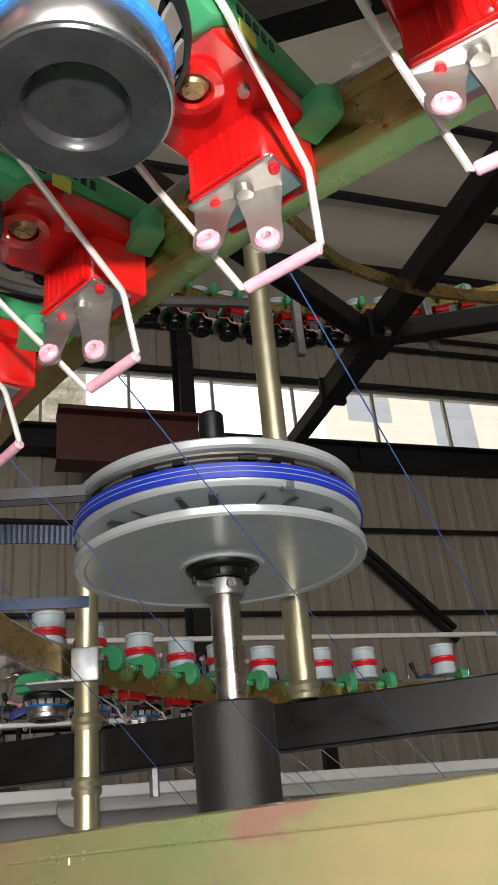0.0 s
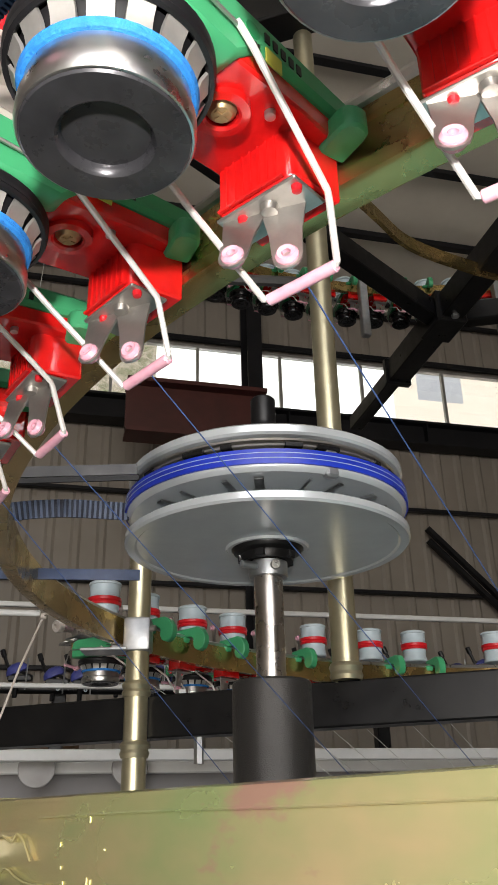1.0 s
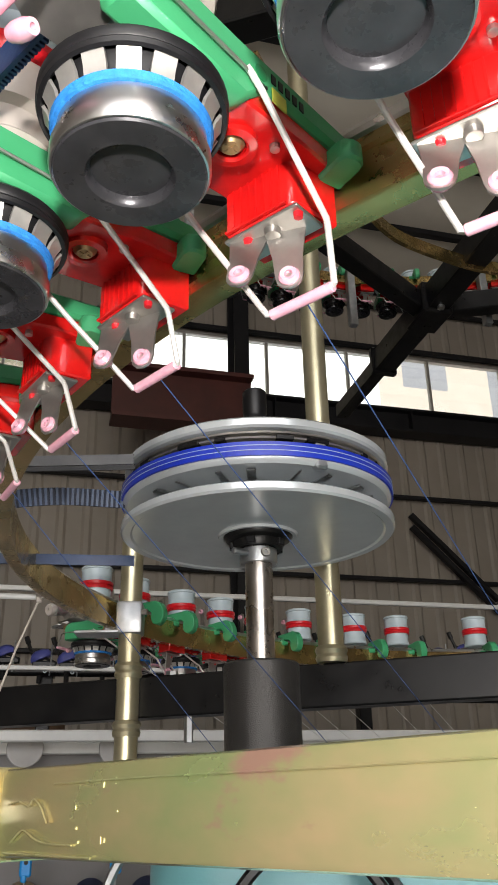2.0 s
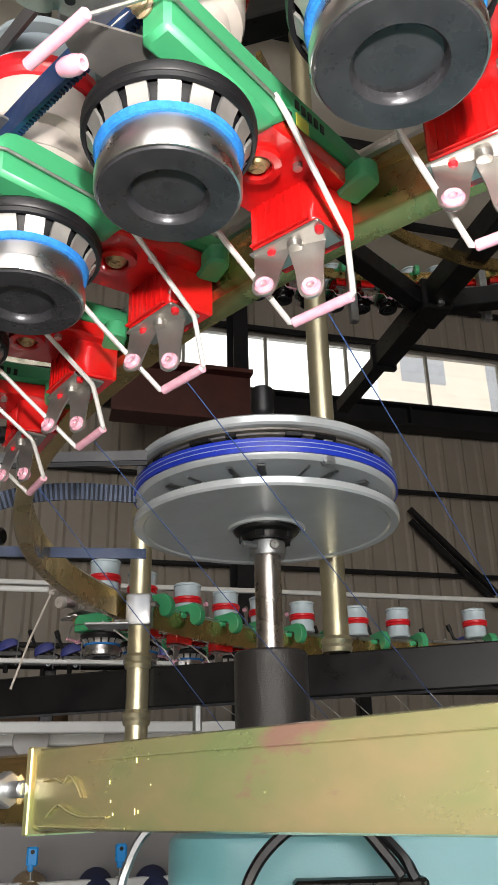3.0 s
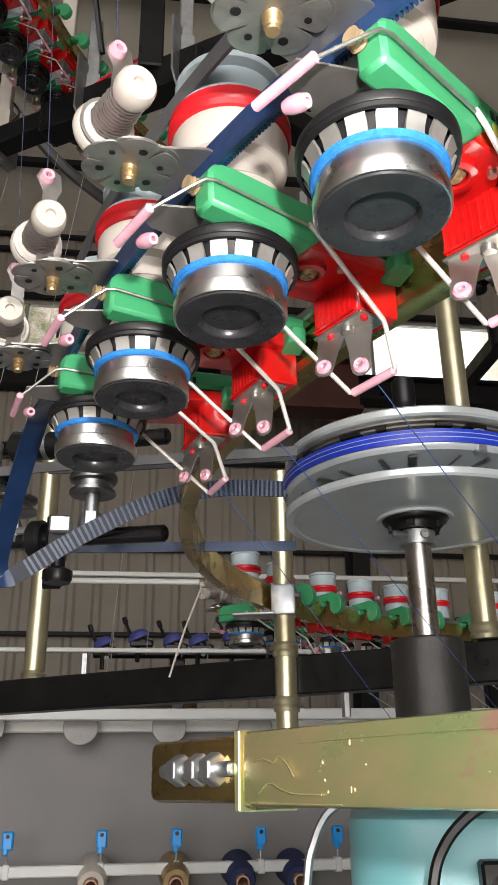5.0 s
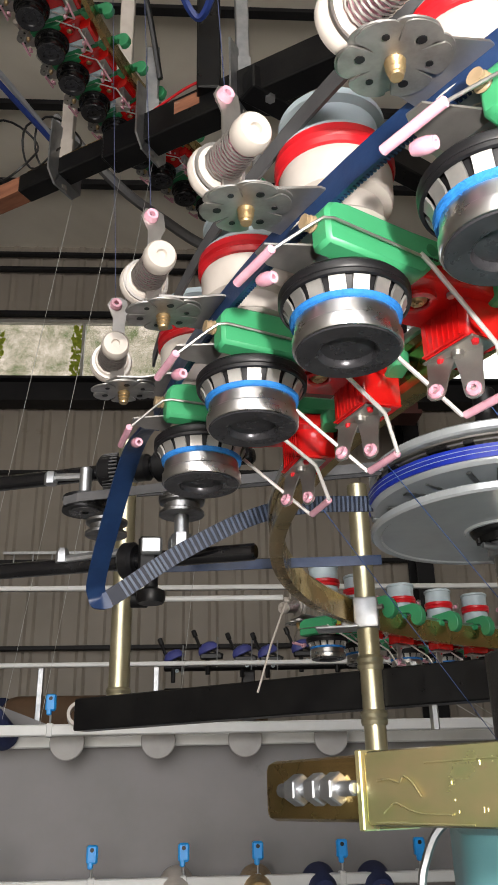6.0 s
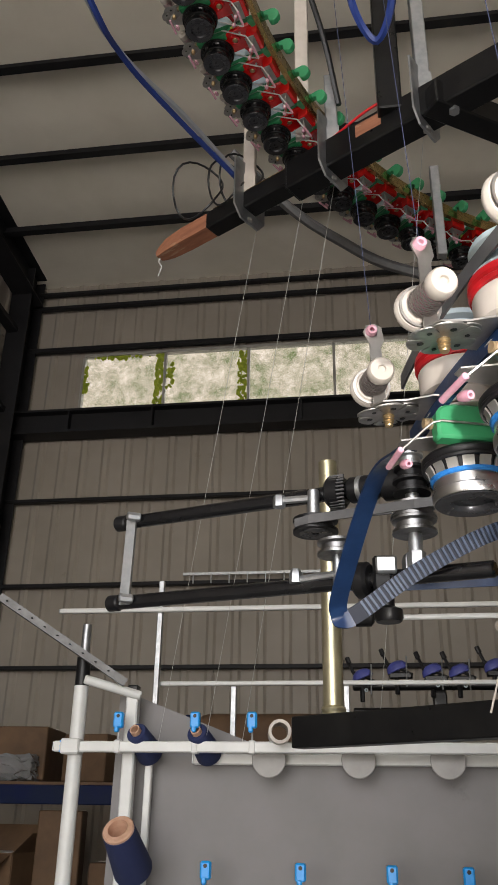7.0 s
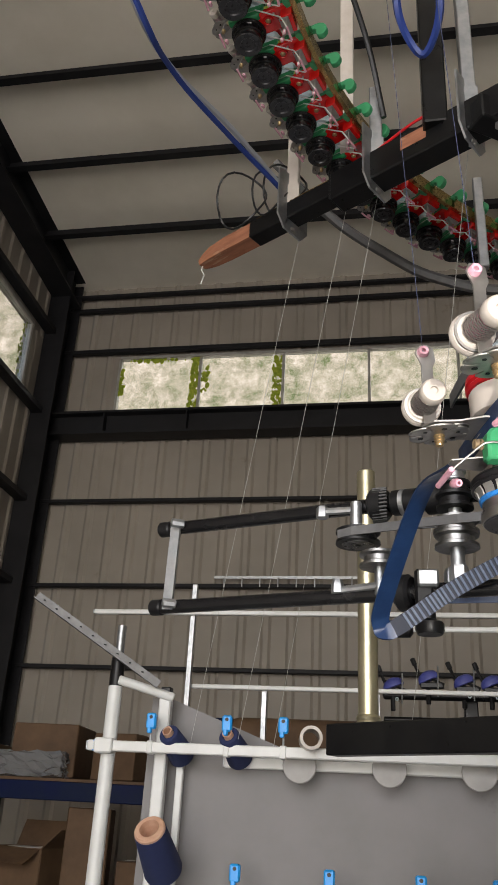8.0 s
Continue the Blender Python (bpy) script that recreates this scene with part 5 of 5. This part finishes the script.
# hoses and cables overhead
curve_thing("blue_hose", [(-0.42, 0.40, 3.30), (-0.290, 0.690, 3.02), (-0.265, 0.858, 3.030), (-0.192, 1.037, 3.040), (-0.100, 1.190, 3.02), (-0.055, 1.215, 2.965)], 0.0062, CABLE_BLUE, "blue air hose sagging from above", "hose")
curve_thing("clear_hose", [(-0.44, 0.38, 3.34), (-0.305, 0.680, 3.045), (-0.275, 0.858, 3.050), (-0.185, 1.037, 3.055), (-0.095, 1.200, 3.03), (-0.045, 1.215, 2.965)], 0.0066, HOSE, "clear plastic hose beside the blue one", "hose")
curve_thing("grey_conduit", [(-0.15, 1.40, 3.30), (-0.004, 1.472, 3.162), (0.121, 1.478, 3.051), (0.253, 1.473, 2.955), (0.45, 1.45, 2.89), (0.9, 1.40, 2.89)], 0.013, BELT_GREY, "grey conduit under the frame", "conduit")
for dx, r in ((0.0, 0.075), (0.05, 0.055), (0.075, 0.065)):
    c = Vector((-0.185 + dx * 1.3, 1.185, 2.990 + dx * 0.3))
    pts = [(c.x + r * 0.75 * math.cos(t), c.y + 0.02 * math.sin(2 * t), c.z + r * math.sin(t)) for t in np.linspace(0, 2 * math.pi, 24)]
    thing("cable_loop", tube([tuple(map(float, p)) for p in pts], 0.0025, 6), CABLE_BLACK, "loop of thin black cable", "cable", "cable loops")
for x, y, z, x2 in ((0.05, 1.20, 2.965, -0.30), (0.12, 1.16, 2.965, -0.20), (0.30, 1.05, 2.965, 0.16), (-0.06, 1.27, 2.962, -0.43)):
    thread([(x, y, z), (x2, 2.10, 1.908)], 0.0006, THREAD_PALE, "pale yarn drawn from the frame arm to the creel rail")
thing("yarn_tail", tube([(-0.300, 1.334, 2.940), (-0.306, 1.336, 2.918), (-0.297, 1.332, 2.90), (-0.304, 1.334, 2.875)], 0.0016, 5), THREAD_PALE, "frayed yarn tail tied to the wooden end", "yarn")

# cables at the control cabinet
curve_thing("black_cable", [(0.436, 0.385, 1.60), (0.441, 0.382, 1.657), (0.451, 0.380, 1.682), (0.472, 0.380, 1.700), (0.492, 0.380, 1.706), (0.516, 0.378, 1.703), (0.533, 0.372, 1.684), (0.540, 0.366, 1.672)], 0.0036, CABLE_BLACK, "black cable looped over the cabinet", "cable")
curve_thing("black_cable", [(0.500, 0.384, 1.709), (0.524, 0.380, 1.703), (0.543, 0.372, 1.684), (0.549, 0.366, 1.670)], 0.0036, CABLE_BLACK, "second black cable beside the loop", "cable")
curve_thing("grey_cable", [(0.370, 0.47, 1.55), (0.376, 0.462, 1.652), (0.382, 0.460, 1.680), (0.393, 0.458, 1.699), (0.410, 0.452, 1.708)], 0.0032, GALV, "thin grey cable bending up behind the beam", "cable")

# ---------------------------------------------------------------- creel: white posts, rails, board, clips, cones
RY = 2.10


def rail_bar(x0, x1, y, z, w, h, mat_, label, name="creel_rail"):
    r = holder(name, pose(x0, y, z), label, "rail", "creel rails")
    part("bar", bm_box((x1 - x0) / 2, 0, 0, x1 - x0, w, h, 0.003), mat_, r)
    part("end_cap", bm_box(-0.002, 0, 0, 0.004, w * 0.86, h * 0.86, 0.001), GALV, r, "grey end cap")
    return r


post = holder("creel_post", pose(-0.672, RY + 0.03, 0), "white painted round creel post with a black sleeve", "post", "creel posts")
part("tube", lathe([(0, 0), (0.0205, 0), (0.0205, 2.06), (0, 2.06)], 24), WHITE_PAINT, post)
part("sleeve", lathe([(0.016, 2.06), (0.020, 2.06), (0.020, 2.14), (0.016, 2.14)], 20, closed=True), RUBBER, post, "black rubber sleeve")
part("inner_tube", lathe([(0.013, 2.06), (0.013, 2.235), (0, 2.235)], 20), GALV, post)
part("saddle", bm_box(0, -0.030, 1.895, 0.052, 0.050, 0.040, 0.004), WHITE_PAINT, post, "white clamp saddle on the rail")
part("saddle_cap", bm_box(-0.030, -0.030, 1.895, 0.008, 0.030, 0.030, 0.003), CLIP_BLUE, post, "blue end cap")
post2 = holder("creel_post", pose(-0.525, RY + 0.06, 0), "white painted square creel post with a black cap", "post", "creel posts")
part("tube", bm_box(0, 0, 1.02, 0.034, 0.034, 2.04, 0.004), WHITE_PAINT, post2)
part("cap", bm_box(0, 0, 2.05, 0.03, 0.03, 0.03, 0.003), RUBBER, post2)
post3 = holder("creel_post", pose(-0.475, RY + 0.09, 0), "slim white creel post", "post", "creel posts")
part("tube", bm_box(0, 0, 0.95, 0.02, 0.02, 1.9, 0.003), WHITE_PAINT, post3)

r1 = rail_bar(-0.72, 2.4, RY, 1.895, 0.03, 0.028, WHITE_PAINT, "white square creel rail with blue yarn clips")
rail_bar(-0.35, 2.4, RY + 0.10, 1.872, 0.03, 0.03, WHITE_PAINT, "second white creel rail behind the board edge")
rail_bar(-0.70, 2.4, RY - 0.005, 1.535, 0.03, 0.026, WHITE_PAINT, "lower white creel rail with blue yarn clips")
rail_bar(-1.02, 2.6, RY + 0.70, 2.436, 0.02, 0.018, WHITE_PAINT, "upper white creel rail")
rail_bar(-0.62, 2.6, RY + 0.75, 2.172, 0.02, 0.016, WHITE_PAINT, "middle white creel rail")
for x, y, z0, z1 in ((-0.63, RY + 0.72, 0.0, 2.55), (-0.35, RY + 0.77, 0.0, 2.17), (0.06, RY + 0.77, 0.0, 2.17)):
    thing("creel_upright", bm_box(x, y, (z0 + z1) / 2, 0.02, 0.02, z1 - z0, 0.002), GALV, "slim grey creel upright", "post", "creel uprights")
# perforated angle strip and acrylic tube on top of the post
ang = holder("angle_strip", Matrix(), "perforated galvanised angle strip fixed askew on the post", "strip")
a0, a1 = Vector((-0.90, 2.00, 2.295)), Vector((-0.535, 2.10, 2.065))
part("strip", sweep([a0, a1], [(-0.012, -0.012), (0.012, -0.012), (0.012, -0.009), (-0.009, -0.009), (-0.009, 0.012), (-0.012, 0.012)]), STRIP, ang)
for i in range(9):
    p = a0.lerp(a1, 0.08 + i * 0.1)
    part("slot", rod(p + Vector((0, -0.013, 0.0)), p + Vector((0, -0.0125, 0.002)), 0.004, 8), RUBBER, ang)
thing("cross_tube", rod((-0.655, RY, 2.075), (-0.50, RY + 0.05, 2.035), 0.013, 16), WHITE_PAINT, "short white tube between the creel posts", "tube")

board = thing("creel_board", plate([(-0.60, 0.4), (-0.585, 2.045), (-0.52, 2.04), (-0.16, 1.905), (2.4, 1.90), (2.4, 0.4)], 0.012, Matrix.Translation((0, RY + 0.14, 0)) @ pose(0, 0, 0, 90)), PANEL, "grey board behind the creel rails", "board", smooth=False)


def yarn_clip(x, y, z):
    c = holder("yarn_clip", pose(x, y, z), "bright blue plastic yarn clip on the rail", "clip", "yarn clips")
    part("saddle", bm_box(0, 0, 0, 0.018, 0.034, 0.034, 0.003), WHITE_PAINT, c)
    part("stem", rod((0, -0.010, 0.015), (0, -0.012, 0.05), 0.003, 8), GALV, c)
    part("jaw", bm_box(0, -0.014, 0.068, 0.027, 0.020, 0.042, 0.004), CLIP_BLUE, c)
    part("hole", rod((0, -0.0245, 0.078), (0, -0.0238, 0.078), 0.005, 10), RUBBER, c)
    part("hook", bm_box(-0.003, -0.018, 0.045, 0.013, 0.014, 0.018, 0.003), CLIP_BLUE, c)
    return c


def cone(m, colour=NAVY_CONE, label="navy yarn cone on a paper tube"):
    c = holder("yarn_cone", m, label, "yarn cone", "yarn cones")
    part("winding", lathe([(0.020, 0), (0.040, 0.003), (0.043, 0.010), (0.033, 0.125), (0.030, 0.130), (0.018, 0.130)], 28), colour, c)
    part("paper_tube", lathe([(0.014, -0.01), (0.019, -0.01), (0.016, 0.145), (0.0125, 0.145)], 24, closed=True), CARD_TUBE, c, "brown paper tube")
    return c


for x in (-0.541, -0.327, -0.172):
    yarn_clip(x, RY, 1.895)
for x in (-0.484, -0.284, -0.045, 0.179, 0.362, 0.572, 0.768, 0.98):
    yarn_clip(x, RY - 0.005, 1.535)
cone(pose(-0.470, RY + 0.085, 1.880, 62, 0, -12) @ Matrix.Scale(0.86, 4))
cone(pose(-0.302, RY + 0.085, 1.880, 62, 0, -12) @ Matrix.Scale(0.86, 4))
big = holder("yarn_cone", pose(-0.470, 2.085, 1.595, 50, 0, -8), "large navy yarn cone with open paper tube", "yarn cone", "yarn cones")
part("winding", lathe([(0.030, 0), (0.048, 0.003), (0.050, 0.01), (0.041, 0.145), (0.036, 0.148)], 32), NAVY_CONE, big)
part("paper_tube", lathe([(0.026, 0.0), (0.037, 0.0), (0.040, 0.152), (0.036, 0.156), (0.0255, 0.156), (0.024, 0.15)], 28, closed=True), CARD_TUBE, big, "open brown paper tube")
thing("creel_peg", rod((-0.472, 2.06, 1.61), (-0.475, RY + 0.085, 1.59), 0.007, 10), GALV, "steel peg holding the large cone on the post", "peg")
for x, c in ((0.16, IVORY), (0.36, BRASS), (0.52, NAVY_CONE), (0.66, NAVY_CONE)):
    cone(pose(x, RY + 0.07, 1.53, 100, 0, 0), c, "yarn cone lying on the lower rail")
paper = lathe([(0.022, 0), (0.03, 0), (0.03, 0.10), (0.022, 0.10)], 24, closed=True)
paper.transform(pose(-0.105, RY + 0.03, 1.93, 90, 0, 8))
thing("paper_core", paper, IVORY, "empty cream paper core on the rail", "paper core")
for x in (-0.133, 0.107, 0.339, 0.57):
    thing("round_plate", rod((x, RY + 0.04, 1.868), (x, RY + 0.05, 1.868), 0.046, 28), PLATE_GREY, "dusty white round plate below the rail", "plate", "round plates")

# far row of blue feeders of the next machine
def far_feeder(x, y, z, rot):
    c = holder("tension_guide", pose(x, y, z, 0, 0, rot), "violet-blue yarn tension guide of the next machine", "yarn guide", "yarn guides")
    shell = lathe([(0, 0.034), (0.012, 0.033), (0.024, 0.026), (0.031, 0.014), (0.033, 0.0), (0.030, -0.003), (0, -0.003)], 20)
    shell.transform(pose(0.005, 0, 0.002, 0, -22, 0) @ Matrix.Diagonal((1.25, 0.7, 1.0, 1)))
    part("body", shell, PURPLE, c)
    part("stem", rod((0, 0, -0.085), (0, 0, 0), 0.009, 8), RUBBER, c)
    part("bracket", bm_box(0.015, 0, -0.018, 0.085, 0.026, 0.022, 0.004), RUBBER, c)
    part("lever", rod((-0.026, 0, 0.010), (-0.050, 0, 0.066), 0.006, 8), RUBBER, c)
    part("lever_knob", rod((-0.046, 0, 0.056), (-0.056, 0, 0.082), 0.0095, 10), RUBBER, c)
    part("arm", rod((-0.040, 0, 0.030), (0.060, -0.01, -0.016), 0.005, 8), RUBBER, c)
    part("pin", rod((0.036, -0.012, -0.060), (0.040, -0.012, 0.050), 0.003, 6), GALV, c)
    part("eye", lathe([(0.003, -0.004), (0.007, -0.004), (0.007, 0.004), (0.003, 0.004)], 12, Matrix.Translation((0.020, -0.020, -0.045)) @ pose(0, 0, 0, 90), closed=True), PALE, c)
    return c


for i in range(18):
    far_feeder(0.115 + i * 0.118 + 0.012 * ((i * 7) % 3), 3.02 - 0.009 * i - 0.03 * (i % 2), 2.212 + 0.010 * ((i * 5) % 3) + 0.002 * i, -12 + (i * 37) % 34)
thing("dark_rail", join(rod((0.08, 3.03, 2.185), (2.6, 2.80, 2.16), 0.016, 12), rod((0.08, 3.06, 2.10), (2.6, 2.83, 2.08), 0.012, 12), bm_box(0.4, 3.05, 1.09, 0.05, 0.05, 2.18, 0.004), bm_box(1.6, 2.95, 1.09, 0.05, 0.05, 2.18, 0.004)), BLACK, "black rail of the next machine", "rail")
thing("wrapped_bale", bm_box(-0.05, 3.6, 1.065, 1.1, 0.5, 2.13, 0.06, seg=3), CARD, "brown plastic-wrapped bale behind the creel", "bale")
thing("hook_strip", bm_box(-0.55, 5.635, 3.375, 1.3, 0.01, 0.02), GALV, "thin hook strip on the wall side", "strip", smooth=False)
for i in range(9):
    thing("hook", rod((-1.12 + i * 0.135, 5.626, 3.30), (-1.12 + i * 0.135, 5.626, 3.375), 0.005, 6), GALV, "small bent steel hook on the strip", "hook", "small hooks")

# boxes on the storage rack
def carton(x, y, z, sx, sy, sz, rot, open_top=False):
    c = holder("carton", pose(x, y, z, 0, 0, rot), "brown cardboard carton on the storage rack" if not open_top else "opened brown cardboard carton with loose flaps", "carton", "cartons")
    if open_top:
        part("bottom", bm_box(0, 0, 0.004, sx, sy, 0.008), CARD, c)
        for px, py, wx, wy in ((0, -sy / 2, sx, 0.006), (0, sy / 2, sx, 0.006), (-sx / 2, 0, 0.006, sy - 0.008), (sx / 2, 0, 0.006, sy - 0.008)):
            part("side", bm_box(px, py, sz / 2 + 0.004, wx, wy, sz - 0.008, 0.001), CARD, c)
        part("flap", bm_box(0, 0, 0, sx, 0.15, 0.005, 0.001, m=pose(-0.012, -sy / 2 - 0.068, sz - 0.030, 24, 3)), CARD, c, "bent front flap")
        part("flap", bm_box(0, 0, 0, sx, 0.15, 0.005, 0.001, m=pose(0, sy / 2 + 0.030, sz + 0.062, 62)), CARD, c, "raised rear flap")
        part("flap", bm_box(0, 0, 0, 0.14, sy, 0.005, 0.001, m=pose(sx / 2 + 0.050, 0, sz + 0.045, 0, -42)), CARD, c, "raised side flap")
    else:
        part("body", bm_box(0, 0, sz / 2, sx, sy, sz, 0.006), CARD, c)
        part("tape", bm_box(0, 0, sz + 0.001, sx * 1.002, 0.05, 0.002), IVORY, c)
    return c


rack = holder("storage_rack", Matrix(), "blue steel storage rack against the wall", "rack")
for z in (1.08, 1.82):
    part("beam", bm_box(-1.75, 4.1, z, 2.0, 0.05, 0.09, 0.004), RACK_BLUE, rack)
    part("shelf", bm_box(-1.75, 4.4, z + 0.05, 2.0, 0.6, 0.02), CARD, rack)
for x in (-2.72, -0.76):
    for y in (4.1, 4.7):
        part("upright", bm_box(x, y, 1.1, 0.06, 0.06, 2.2, 0.004), RACK_BLUE, rack)
carton(-1.77, 4.42, 1.89, 0.36, 0.36, 0.27, 4)
carton(-1.82, 4.38, 1.15, 0.34, 0.30, 0.40, -9, True)
carton(-1.48, 4.36, 1.15, 0.22, 0.34, 0.60, 14)
carton(-1.36, 4.50, 1.89, 0.26, 0.34, 0.24, -11)
carton(-1.16, 4.46, 1.15, 0.28, 0.30, 0.36, -5)
carton(-2.20, 4.40, 1.89, 0.30, 0.36, 0.16, 7)
carton(-2.22, 4.40, 1.15, 0.30, 0.34, 0.34, -6)
bag = bm_box(-1.80, 4.20, 1.945, 0.38, 0.14, 0.12)
bmesh.ops.subdivide_edges(bag, edges=bag.edges[:], cuts=7, use_grid_fill=True)
br = random.Random(11)
for v in bag.verts:
    v.co += Vector((br.uniform(-1, 1), br.uniform(-1, 1), br.uniform(-1, 1))) * 0.014
    if v.co.z < 1.89:
        v.co.z = 1.884
thing("clear_bag", bag, ACRYLIC, "crumpled clear plastic bag on the rack", "bag", smooth=False)
thing("white_carton", bm_box(-1.81, 4.39, 1.48, 0.24, 0.2, 0.14, 0.004), WHITE_PAINT, "white box in the open carton", "carton")
